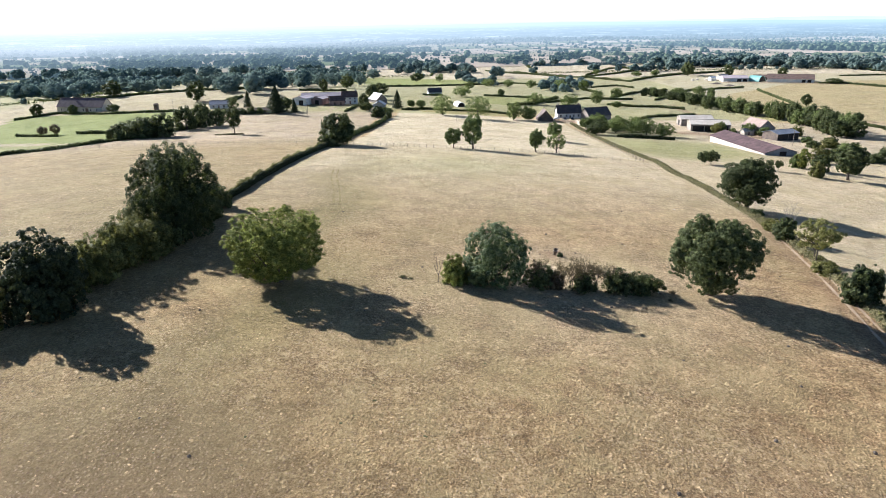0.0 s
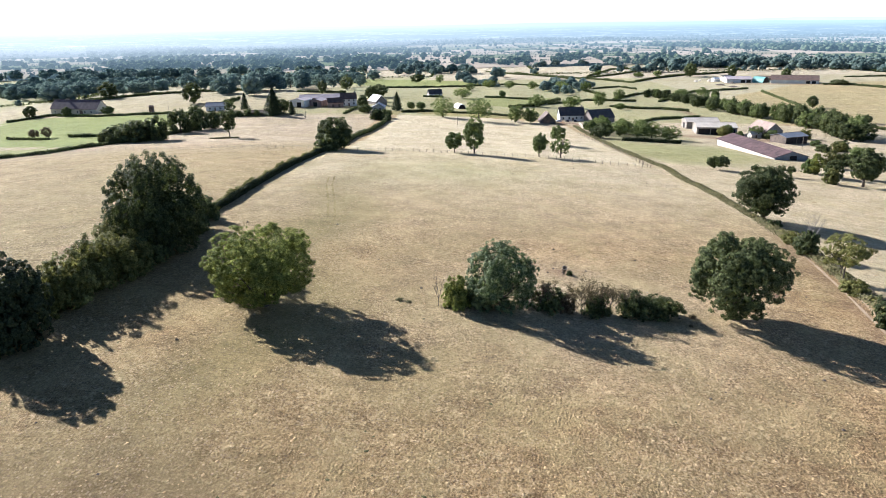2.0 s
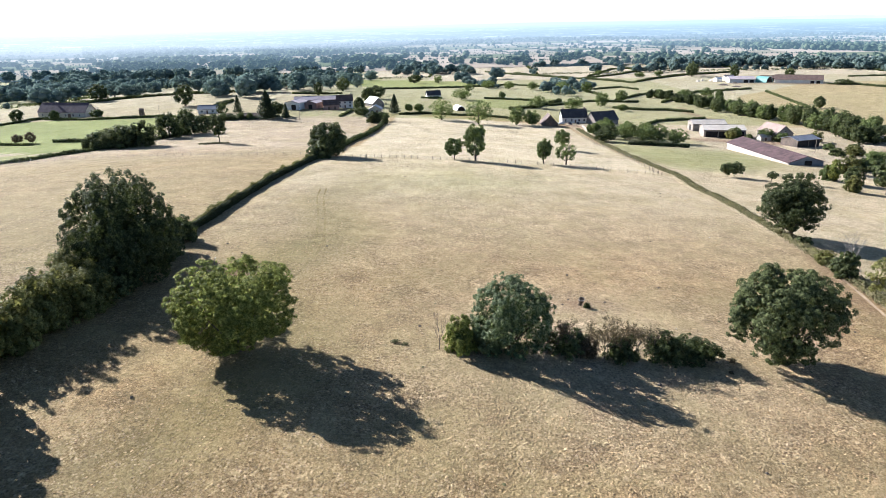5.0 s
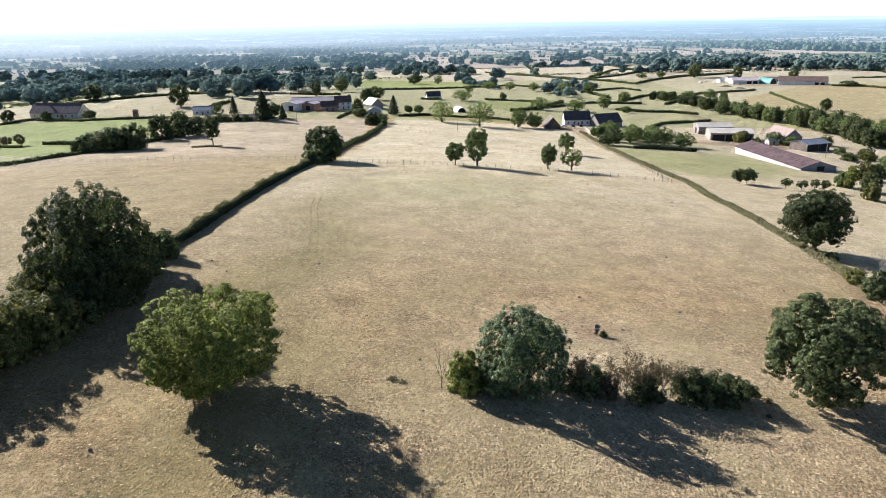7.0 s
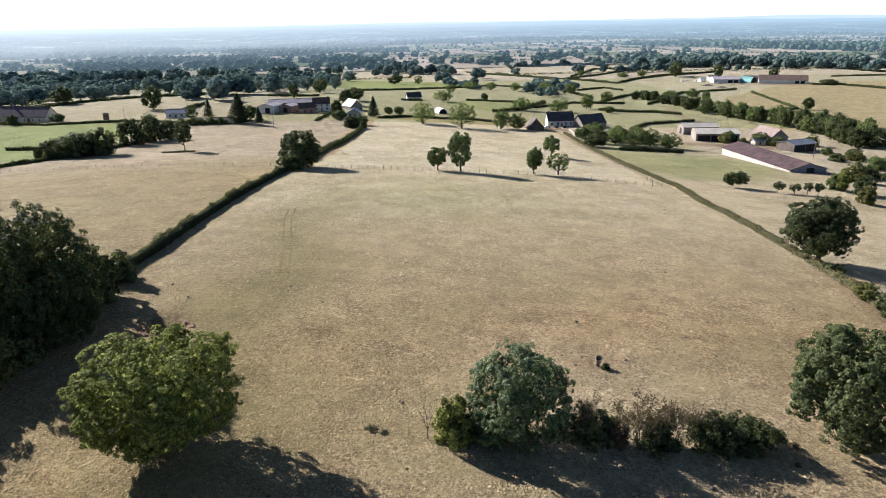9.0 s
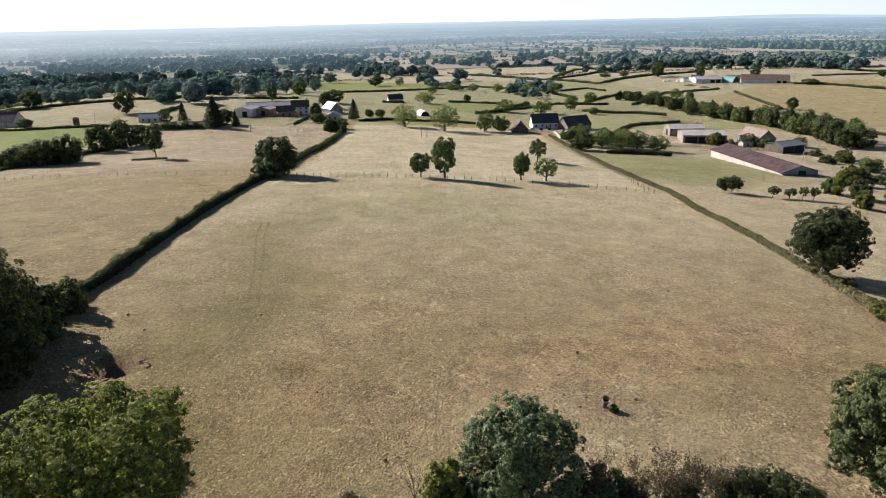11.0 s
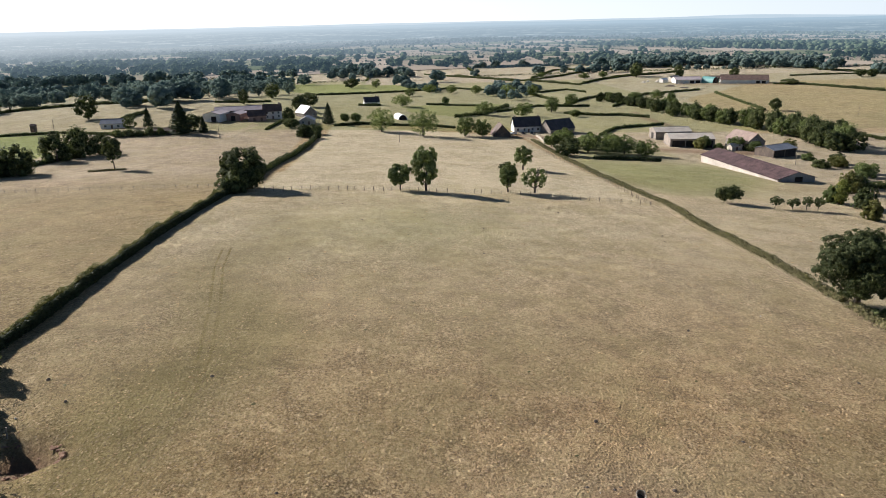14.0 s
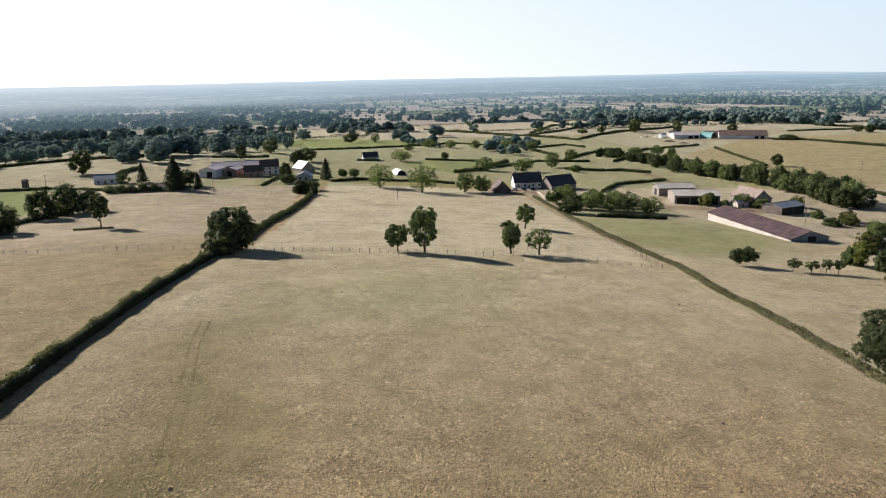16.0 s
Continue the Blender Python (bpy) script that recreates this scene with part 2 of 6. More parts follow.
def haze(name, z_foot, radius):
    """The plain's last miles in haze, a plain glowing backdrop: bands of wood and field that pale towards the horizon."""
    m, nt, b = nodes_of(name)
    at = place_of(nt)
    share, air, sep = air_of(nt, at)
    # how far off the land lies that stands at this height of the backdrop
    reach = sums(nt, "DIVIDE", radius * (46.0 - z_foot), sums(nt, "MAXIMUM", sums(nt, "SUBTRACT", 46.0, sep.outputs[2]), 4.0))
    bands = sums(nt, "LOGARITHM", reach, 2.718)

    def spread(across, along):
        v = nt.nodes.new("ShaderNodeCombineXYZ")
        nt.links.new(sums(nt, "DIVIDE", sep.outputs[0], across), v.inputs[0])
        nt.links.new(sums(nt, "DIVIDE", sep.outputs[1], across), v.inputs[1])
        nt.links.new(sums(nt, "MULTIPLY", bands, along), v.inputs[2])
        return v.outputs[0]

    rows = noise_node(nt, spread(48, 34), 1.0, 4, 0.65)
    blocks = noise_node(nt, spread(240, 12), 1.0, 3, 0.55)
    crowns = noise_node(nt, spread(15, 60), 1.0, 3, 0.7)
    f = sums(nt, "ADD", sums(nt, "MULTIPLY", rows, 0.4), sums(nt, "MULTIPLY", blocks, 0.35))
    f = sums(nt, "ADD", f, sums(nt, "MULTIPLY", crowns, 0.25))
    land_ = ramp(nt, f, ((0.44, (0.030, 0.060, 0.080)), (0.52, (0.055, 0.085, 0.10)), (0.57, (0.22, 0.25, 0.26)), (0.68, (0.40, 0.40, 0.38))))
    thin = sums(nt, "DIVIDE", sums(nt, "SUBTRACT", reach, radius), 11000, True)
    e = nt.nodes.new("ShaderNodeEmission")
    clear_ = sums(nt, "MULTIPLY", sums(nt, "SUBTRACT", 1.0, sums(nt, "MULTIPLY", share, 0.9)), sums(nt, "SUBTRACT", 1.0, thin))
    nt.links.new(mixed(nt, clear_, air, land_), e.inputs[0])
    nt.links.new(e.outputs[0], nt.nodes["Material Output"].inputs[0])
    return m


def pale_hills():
    """Hills on the skyline, a glowing backdrop with haze painted into its colour."""
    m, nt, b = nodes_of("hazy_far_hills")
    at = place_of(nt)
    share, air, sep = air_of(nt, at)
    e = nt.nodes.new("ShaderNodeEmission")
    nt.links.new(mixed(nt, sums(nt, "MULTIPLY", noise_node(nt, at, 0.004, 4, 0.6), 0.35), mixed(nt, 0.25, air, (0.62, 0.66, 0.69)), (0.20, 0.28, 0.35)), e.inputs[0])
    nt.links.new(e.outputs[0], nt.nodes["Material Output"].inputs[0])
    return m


def bright_sky():
    """Bright milky sky low over the horizon, whiter towards the sun."""
    m, nt, b = nodes_of("milky_low_sky")
    sep = nt.nodes.new("ShaderNodeSeparateXYZ")
    nt.links.new(place_of(nt), sep.inputs[0])
    side = sums(nt, "DIVIDE", sums(nt, "ADD", sep.outputs[0], 1500), 4500, True)
    up = sums(nt, "DIVIDE", sums(nt, "SUBTRACT", sep.outputs[2], 20), 620, True)
    col = mixed(nt, side, (0.69, 0.71, 0.72), (0.45, 0.505, 0.55))
    col = mixed(nt, sums(nt, "MULTIPLY", up, sums(nt, "ADD", 0.15, sums(nt, "MULTIPLY", side, 0.6))), col, (0.40, 0.49, 0.56))
    e = nt.nodes.new("ShaderNodeEmission")
    nt.links.new(col, e.inputs[0])
    nt.links.new(e.outputs[0], nt.nodes["Material Output"].inputs[0])
    return m


GRASS = grassland()
BARK = surface("bark", (0.055, 0.042, 0.032), (0.16, 0.13, 0.10), 0.95, 1.2, 9, relief=0.6)
PALE_BARK = surface("pale_bark", (0.20, 0.17, 0.14), (0.38, 0.34, 0.29), 0.9, 1.2, 9, relief=0.5)
LEAF_OAK = leafage("oak_leaves", (0.026, 0.036, 0.017), (0.195, 0.220, 0.092), 0.28)
LEAF_LIME = leafage("lime_leaves", (0.092, 0.112, 0.028), (0.46, 0.470, 0.128), 0.48, tint=(0.28, 0.32, 0.09))
LEAF_MAPLE = leafage("maple_leaves", (0.046, 0.074, 0.032), (0.41, 0.48, 0.235), 0.34, gloss=0.25)
LEAF_ASH = leafage("ash_leaves", (0.080, 0.108, 0.040), (0.315, 0.365, 0.150), 0.46)
LEAF_DARK = leafage("dark_leaves", (0.014, 0.022, 0.012), (0.070, 0.085, 0.042), 0.15)
LEAF_HAW = leafage("hawthorn_leaves", (0.070, 0.050, 0.030), (0.250, 0.180, 0.108), 0.2)
LEAF_HEDGE = leafage("hedge_leaves", (0.078, 0.084, 0.026), (0.320, 0.305, 0.112), 0.32, tint=(0.30, 0.29, 0.06))
# haze is put into this colour: paler and bluer than the leaves
LEAF_HAZED = leafage("haze_pale_woodland_leaves", (0.122, 0.176, 0.172), (0.33, 0.40, 0.335), 0.5, 0.02, (0.22, 0.30, 0.22), 0.0)
WEED = leafage("rank_grass", (0.10, 0.098, 0.045), (0.26, 0.225, 0.12), 0.2, 0.3, (0.25, 0.24, 0.1), 0.05)
STRAW_TUFT = leafage("bleached_straw_tufts", (0.28, 0.190, 0.090), (0.70, 0.500, 0.275), 0.15, 0.4, (0.6, 0.45, 0.25), 0.05)
POST = surface("weathered_wood", (0.16, 0.13, 0.10), (0.34, 0.29, 0.23), 0.9, 1.0, 12)
WIRE = surface("galvanised_wire", (0.25, 0.25, 0.25), (0.4, 0.4, 0.4), 0.4, 1, 9, 0.9)
WHITE_WALL = surface("whitewashed_wall", (0.58, 0.55, 0.50), (0.76, 0.73, 0.68), 0.9, 0.25, 4)
STONE_WALL = surface("rubble_stone_wall", (0.18, 0.15, 0.125), (0.33, 0.285, 0.24), 0.9, 0.5, 3)
CREAM_WALL = surface("cream_render", (0.46, 0.40, 0.32), (0.62, 0.56, 0.46), 0.9, 0.25, 4)
BOARDS = surface("dark_boards", (0.07, 0.055, 0.045), (0.17, 0.13, 0.10), 0.85, 0.4, 6, stripes=3.0)
RUST_ROOF = surface("rusty_red_metal_roof", (0.034, 0.015, 0.017), (0.120, 0.066, 0.064), 0.85, 0.3, 1.6, 0.0, stripes=1.6)
SLATE = surface("dark_slate_roof", (0.035, 0.032, 0.034), (0.09, 0.08, 0.078), 0.6, 0.3, 4, stripes=2.0)
BROWN_TILE = surface("brown_tile_roof", (0.075, 0.045, 0.035), (0.17, 0.11, 0.085), 0.8, 0.3, 4, stripes=2.0)
MAROON_TILE = surface("maroon_tile_roof", (0.070, 0.042, 0.050), (0.140, 0.095, 0.108), 0.8, 0.3, 4, stripes=2.0)
PINK_TILE = surface("faded_pink_tile_roof", (0.25, 0.175, 0.145), (0.36, 0.27, 0.225), 0.85, 0.3, 4, stripes=2.0)
FIBRE_ROOF = surface("pale_fibre_cement_roof", (0.42, 0.37, 0.31), (0.60, 0.54, 0.46), 0.85, 0.2, 3, stripes=2.0)
GREY_ROOF = surface("grey_blue_metal_roof", (0.14, 0.16, 0.19), (0.26, 0.28, 0.32), 0.5, 0.2, 3, 0.2, stripes=2.0)
VIOLET_ROOF = surface("violet_brown_roof", (0.36, 0.30, 0.31), (0.52, 0.455, 0.46), 0.75, 0.2, 3, stripes=2.0)
WHITE_ROOF = surface("white_metal_roof", (0.70, 0.70, 0.69), (0.84, 0.84, 0.82), 0.5, 0.2, 3)
BARN_WALL = surface("limewashed_block_wall", (0.40, 0.35, 0.30), (0.58, 0.52, 0.46), 0.9, 0.3, 4)
BRICK_WALL = surface("faded_red_wall", (0.26, 0.15, 0.12), (0.42, 0.28, 0.23), 0.9, 0.4, 5)
TEAL = surface("teal_tarpaulin", (0.10, 0.28, 0.26), (0.17, 0.38, 0.35), 0.5, 0.3, 3)
GLASS_DARK = surface("window_glass", (0.015, 0.018, 0.022), (0.04, 0.045, 0.05), 0.12, 0.5, 5, relief=0.0)
# near-black colour that stands for shade inside openings
SHADE_BLACK = surface("interior_shade_black", (0.012, 0.010, 0.009), (0.035, 0.028, 0.024), 0.95, 0.5, 4)
PAINT_WOOD = surface("painted_joinery", (0.55, 0.53, 0.50), (0.7, 0.68, 0.65), 0.6, 1, 8)
BROWN_DOOR = surface("brown_door_paint", (0.10, 0.06, 0.04), (0.20, 0.13, 0.09), 0.6, 1, 8)
TRACK = surface("worn_wheel_track", (0.27, 0.190, 0.115), (0.43, 0.32, 0.205), 0.95, 0.3, 3)
SOIL = surface("reddish_soil", (0.13, 0.062, 0.034), (0.34, 0.20, 0.125), 0.95, 0.8, 5, relief=0.5)
CAR_WHITE = surface("white_car_paint", (0.66, 0.66, 0.66), (0.75, 0.75, 0.75), 0.25, 1, 8, relief=0.0)
CAR_DARK = surface("dark_car_paint", (0.02, 0.022, 0.028), (0.04, 0.042, 0.05), 0.25, 1, 8, relief=0.0)
TYRE = surface("tyre_rubber", (0.015, 0.015, 0.015), (0.035, 0.035, 0.035), 0.9, 2, 12)
STUMP_WOOD = surface("rotten_stump_wood", (0.12, 0.085, 0.060), (0.32, 0.24, 0.17), 0.95, 1.5, 9, relief=0.5)
PALE_RIM = surface("sun_bleached_wood", (0.22, 0.19, 0.155), (0.46, 0.41, 0.34), 0.85, 1.5, 9)
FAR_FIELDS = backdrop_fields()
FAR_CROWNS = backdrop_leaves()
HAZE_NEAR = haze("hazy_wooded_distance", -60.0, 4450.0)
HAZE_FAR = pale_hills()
LOW_SKY = bright_sky()


# ---- building blocks ----
def ground(x, y):
    """Height of the land: a broad rounded hill that falls to the valley, with faint swells."""
    x, y = np.asarray(x, float), np.asarray(y, float)
    c, s = math.cos(-0.081), math.sin(-0.081)
    u, v = (x + 67.0) * c + (y - 123.4) * s, -(x + 67.0) * s + (y - 123.4) * c
    z = -25.6 + 30.72 * np.exp(-(u / 250.0) ** 2 - (v / 277.0) ** 2)
    z = z + 17.5 * np.exp(-((x + 203.0) ** 2 + (y - 629.5) ** 2) / 247.1 ** 2)
    z = z + 6.78 * 1.2 * np.tanh(x / 1200.0) - 12.15 * 1.2 * np.tanh(y / 1200.0)
    r = np.hypot(x, y)
    k = np.clip((r - 950.0) / 2200.0, 0, 1)
    z = z - 20.0 * k * k * (3 - 2 * k)
    far = np.clip((r - 1300.0) / 1500.0, 0, 1)
    return z + far * (4 * np.sin(x / 410.0 + 1.0) * np.sin(y / 530.0 + 0.5) + 2.0 * np.sin(x / 170.0 + y / 230.0))


def gz(x, y):
    return float(ground(x, y))


def mesh_of(name, V, F, mat, smooth=False):
    """A mesh from an array of corners and an array (or list) of faces."""
    me = bpy.data.meshes.new(name)
    V = np.asarray(V, np.float32).reshape(-1, 3)
    if isinstance(F, np.ndarray):
        n, k = F.shape
        me.vertices.add(len(V)), me.loops.add(n * k), me.polygons.add(n)
        me.vertices.foreach_set("co", V.ravel())
        me.loops.foreach_set("vertex_index", F.astype(np.int32).ravel())
        me.polygons.foreach_set("loop_start", np.arange(0, n * k, k, dtype=np.int32))
        me.polygons.foreach_set("loop_total", np.full(n, k, np.int32))
        me.update(calc_edges=True)
    else:
        me.from_pydata(V.tolist(), [], F)
    if smooth:
        me.polygons.foreach_set("use_smooth", np.ones(len(me.polygons), bool))
    me.materials.append(mat)
    return me


def part(name, VF, mat, parent=None, label="", smooth=False):
    ob = new(name, mesh_of(name, VF[0], VF[1], mat, smooth))
    ob.parent = parent
    if label:
        tagged(ob, label)
    return ob


def thing(name, m, label, category, group="", kind=""):
    ob = new(name)
    ob.empty_display_size = 0.5
    ob.matrix_basis = m
    return tagged(ob, label, category, group, kind)


def joined(*some):
    V, F, n = [], [], 0
    for v, f in some:
        V += [tuple(p) for p in v]
        F += [tuple(int(i) + n for i in q) for q in f]
        n = len(V)
    return V, F


def box(x0, y0, z0, x1, y1, z1):
    V = [(x, y, z) for z in (z0, z1) for x, y in ((x0, y0), (x1, y0), (x1, y1), (x0, y1))]
    return V, [(3, 2, 1, 0), (4, 5, 6, 7), (0, 1, 5, 4), (1, 2, 6, 5), (2, 3, 7, 6), (3, 0, 4, 7)]


def tube(points, radii, sides=8):
    """A tapered limb through the points."""
    pts = [Vector(p) for p in points]
    V, F = [], []
    for i, p in enumerate(pts):
        d = (pts[min(i + 1, len(pts) - 1)] - pts[max(i - 1, 0)]).normalized()
        a = d.orthogonal().normalized()
        b = d.cross(a)
        for k in range(sides):
            w = 2 * math.pi * k / sides
            V.append(tuple(p + radii[i] * (math.cos(w) * a + math.sin(w) * b)))
        if i:
            for k in range(sides):
                n = (k + 1) % sides
                F.append(((i - 1) * sides + k, (i - 1) * sides + n, i * sides + n, i * sides + k))
    F.append(tuple(range(sides - 1, -1, -1)))
    F.append(tuple((len(pts) - 1) * sides + k for k in range(sides)))
    return V, F


def unit(rng, n):
    v = rng.normal(size=(n, 3))
    return v / np.linalg.norm(v, axis=1, keepdims=True)


def leaves(rng, P, N, size, jitter=0.7):
    """Three-cornered leaves at the points P, facing roughly along N."""
    n = len(P)
    N = N + jitter * unit(rng, n)
    N /= np.linalg.norm(N, axis=1, keepdims=True) + 1e-9
    T = np.cross(N, unit(rng, n))
    T /= np.linalg.norm(T, axis=1, keepdims=True) + 1e-9
    B = np.cross(N, T)
    s = (size * rng.uniform(0.65, 1.35, n))[:, None]
    V = np.stack([P - T * s * 0.45 - B * s * 0.32, P + T * s * 0.05 + B * s * 0.45, P + T * s * 0.52 - B * s * 0.13], 1)
    return V.reshape(-1, 3), np.arange(3 * n).reshape(n, 3)


PHI = (1 + 5 ** 0.5) / 2
ICO_V = np.array([(-1, PHI, 0), (1, PHI, 0), (-1, -PHI, 0), (1, -PHI, 0), (0, -1, PHI), (0, 1, PHI), (0, -1, -PHI), (0, 1, -PHI), (PHI, 0, -1), (PHI, 0, 1), (-PHI, 0, -1), (-PHI, 0, 1)]) / math.hypot(1, PHI)
ICO_F = np.array([(0, 11, 5), (0, 5, 1), (0, 1, 7), (0, 7, 10), (0, 10, 11), (1, 5, 9), (5, 11, 4), (11, 10, 2), (10, 7, 6), (7, 1, 8),
                  (3, 9, 4), (3, 4, 2), (3, 2, 6), (3, 6, 8), (3, 8, 9), (4, 9, 5), (2, 4, 11), (6, 2, 10), (8, 6, 7), (9, 8, 1)])


def crown(rng, h, w, base, n, leaf, clumps=30, squash=1.0, lean=(0, 0), fill=0.07, rough=1.4, loose=0.8, taper=0.0, core=False):
    """A crown of leaves: boughs that bulge out of the mass, each of many leafy sprays, with gaps between."""
    a, c = w / 2, (h - base) / 2
    box_ = np.array([a, a, c])
    lobes = max(8, int(clumps * 0.45))
    # boughs spread evenly round the crown
    g = (np.arange(lobes) + rng.uniform(0.2, 0.8)) / lobes
    turn = np.arange(lobes) * 2.39996 + rng.uniform(0, 6.28) + rng.normal(0, 0.3, lobes)
    up = np.clip(1 - 2 * g + rng.normal(0, 0.08, lobes), -1, 1)
    D = np.stack([np.sqrt(1 - up ** 2) * np.cos(turn), np.sqrt(1 - up ** 2) * np.sin(turn), up], 1)
    rl = rng.uniform(0.24, 0.24 + 0.13 * rough, lobes) * (1.15 if lobes < 16 else 1.0)
    C = D * (0.97 - rl * rng.uniform(0.9, 1.25, lobes))[:, None]
    per = int(np.clip(n / (lobes * 45), 9, 42))
    tight = (9 / per) ** 0.42
    E = unit(rng, lobes * per)
    K = np.repeat(np.arange(lobes), per)
    flip = (E * D[K]).sum(1) < rng.uniform(-0.7, 0.1, len(E))
    E[flip] *= -1
    S = C[K] + E * (rl[K] * rng.uniform(0.45, 1.02, len(E)))[:, None]
    rs = rl[K] * rng.uniform(0.18, 0.40, len(E)) * tight
    k = rng.choice(len(E), n, p=rs ** 2 / (rs ** 2).sum())
    e = unit(rng, n)
    out = E[k] + 0.5 * D[K[k]] + (0, 0, 0.25)
    flip = (e * out).sum(1) < rng.uniform(-0.9, 0.3, n)
    e[flip] *= -1
    P = (S[k] + e * (rs[k] * (0.45 + 0.6 * np.sqrt(rng.uniform(0, 1, n))))[:, None]) * box_
    N = e + 0.5 * E[k] + 0.4 * D[K[k]] + (0, 0, 0.25)
    # inner leaves that close the mass
    m = int(n * fill)
    q = rng.integers(0, lobes, m)
    Q = (C[q] * rng.uniform(0.1, 1.0, m)[:, None] + unit(rng, m) * (rl[q] * 0.75 * rng.uniform(0, 1, m) ** 0.4)[:, None]) * box_
    P, N = np.concatenate([P, Q]), np.concatenate([N, unit(rng, m)])
    if core:
        # closed clumps inside each bough, as corners of the same leafy mass
        K3 = (C[:, None, None, :] * 0.94 + ICO_V[ICO_F][None] * (rl * 0.64)[:, None, None, None] * rng.uniform(0.85, 1.15, (lobes, 20, 1, 1))) * box_
        K3 = K3.reshape(-1, 3)
    lift = (P[:, 2] + c) / (2 * c)
    P[:, 0] += lean[0] * lift
    P[:, 1] += lean[1] * lift
    P[:, :2] *= (squash * (1 - taper * np.clip(lift, 0, 1) ** 1.4))[:, None]
    P[:, 2] += base + c
    V, F = leaves(rng, P, N, leaf, loose)
    if core:
        up3 = np.clip((K3[:, 2] + c) / (2 * c), 0, 1)
        K3[:, :2] = (K3[:, :2] + up3[:, None] * np.array(lean)) * (squash * (1 - taper * up3 ** 1.4))[:, None]
        K3[:, 2] += base + c
        V[len(V) - 3 * m:] = P[n:].repeat(3, 0) + (V[len(V) - 3 * m:] - P[n:].repeat(3, 0)) * 1.3
        V = np.concatenate([V, K3])
        return V, np.arange(len(V)).reshape(-1, 3)
    V[len(V) - 3 * m:] = P[n:].repeat(3, 0) + (V[len(V) - 3 * m:] - P[n:].repeat(3, 0)) * 1.9
    return V, F


def above_ground(V, F):
    """Only the leaves that hang clear of the ground."""
    Q = V.reshape(-1, 3, 3)
    Q = Q[Q[:, :, 2].min(1) > 0.0]
    return Q.reshape(-1, 3), np.arange(3 * len(Q)).reshape(-1, 3)


def trunk_vf(rng, h, r, crook=0.06):
    p = [Vector((0, 0, -0.4))]
    for i in range(1, 5):
        p.append(Vector((rng.uniform(-1, 1) * crook * h * i / 4, rng.uniform(-1, 1) * crook * h * i / 4, h * i / 4)))
    return tube(p, [r * 1.45, r, r * 0.85, r * 0.7, r * 0.35], 9), p


def tree(name, x, y, h, w, label, leaf_mat=LEAF_OAK, base=0.22, n=4000, leaf=0.5, clumps=26, seed=0, r=0.0, limbs=0, stems=1,
         category="tree", group="", bark=BARK, squash=1.0, lean=(0, 0), rough=1.4, taper=0.0, fill=0.08, core=False):
    """A tree with its trunk, limbs and crown as parts."""
    rng = np.random.default_rng(seed + 1)
    t = thing(name, pose(x, y, gz(x, y)), label, category, group)
    r = r or 0.028 * h
    low, b = base * h * 0.8, max(base, 0.1) * h
    for s in range(stems):
        (V, F), p = trunk_vf(rng, b + 0.45 * (h - b), r * (1 if stems == 1 else 0.6))
        if stems > 1:
            o = rng.uniform(-0.18, 0.18, 2) * w
            V = [(vx + o[0], vy + o[1], vz) for vx, vy, vz in V]
        part("trunk", (V, F), bark, t, smooth=True)
    for i in range(limbs):
        w0 = 2 * math.pi * (i + rng.uniform(-0.3, 0.3)) / limbs
        z0 = b * rng.uniform(0.75, 1.25)
        reach = w * rng.uniform(0.26, 0.40)
        z1 = z0 + (h - b) * rng.uniform(0.15, 0.5)
        q = [(0, 0, z0), (0.45 * reach * math.cos(w0), 0.45 * reach * math.sin(w0), z0 + 0.35 * (z1 - z0)),
             (reach * math.cos(w0), reach * math.sin(w0), z1)]
        part("limb", tube(q, [r * 0.55, r * 0.36, r * 0.1], 6), bark, t, smooth=True)
    part("crown", above_ground(*crown(rng, h, w, low, n, leaf, clumps, squash, lean, fill, rough, taper=taper, core=core)), leaf_mat, t)
    return t


def conifer(x, y, h, w, label, seed=0, n=2600, leaf=0.7):
    rng = np.random.default_rng(seed + 500)
    t = thing("conifer", pose(x, y, gz(x, y)), label, "tree", "garden conifers")
    part("trunk", tube([(0, 0, -0.3), (0, 0, h * 0.9)], [0.03 * h, 0.004 * h], 8), BARK, t, smooth=True)
    u = rng.uniform(0, 1, n) ** 1.4
    a = rng.uniform(0, 2 * math.pi, n)
    rad = 0.5 * w * (1 - u) ** 0.8 * (0.75 + 0.25 * np.sin(u * 40 + 3 * a)) * rng.uniform(0.6, 1.05, n)
    P = np.stack([rad * np.cos(a), rad * np.sin(a), h * (0.05 + 0.95 * u)], 1)
    N = np.stack([np.cos(a), np.sin(a), np.full(n, 0.5)], 1)
    part("crown", leaves(rng, P, N, leaf), LEAF_DARK, t)
    return t


def bush(name, x, y, h, w, label, leaf_mat=LEAF_HEDGE, n=2000, leaf=0.35, seed=0, stems=3, group="", depth=1.0, base=-0.45, lean=(0, 0)):
    """A shrub: a few stems and a leafy mass down to the ground."""
    rng = np.random.default_rng(seed + 900)
    t = thing(name, pose(x, y, gz(x, y)), label, "bush", group)
    for i in range(stems):
        a = rng.uniform(0, 6.28)
        e = (0.3 * w * math.cos(a), 0.3 * w * math.sin(a), 0.7 * h)
        part("stem", tube([(0.05 * w * math.cos(a), 0.05 * w * math.sin(a), -0.2), (0.4 * e[0], 0.4 * e[1], 0.35 * h), e], [0.05, 0.035, 0.012], 5), BARK, t)
    V, F = crown(rng, h * 1.06, w * 1.12, base * h, int(n * 1.25), leaf, 30, fill=0.4, lean=lean, rough=1.6)
    V[:, 1] *= depth
    V, F = above_ground(V, F)
    part("foliage", (V, F), leaf_mat, t)
    return t


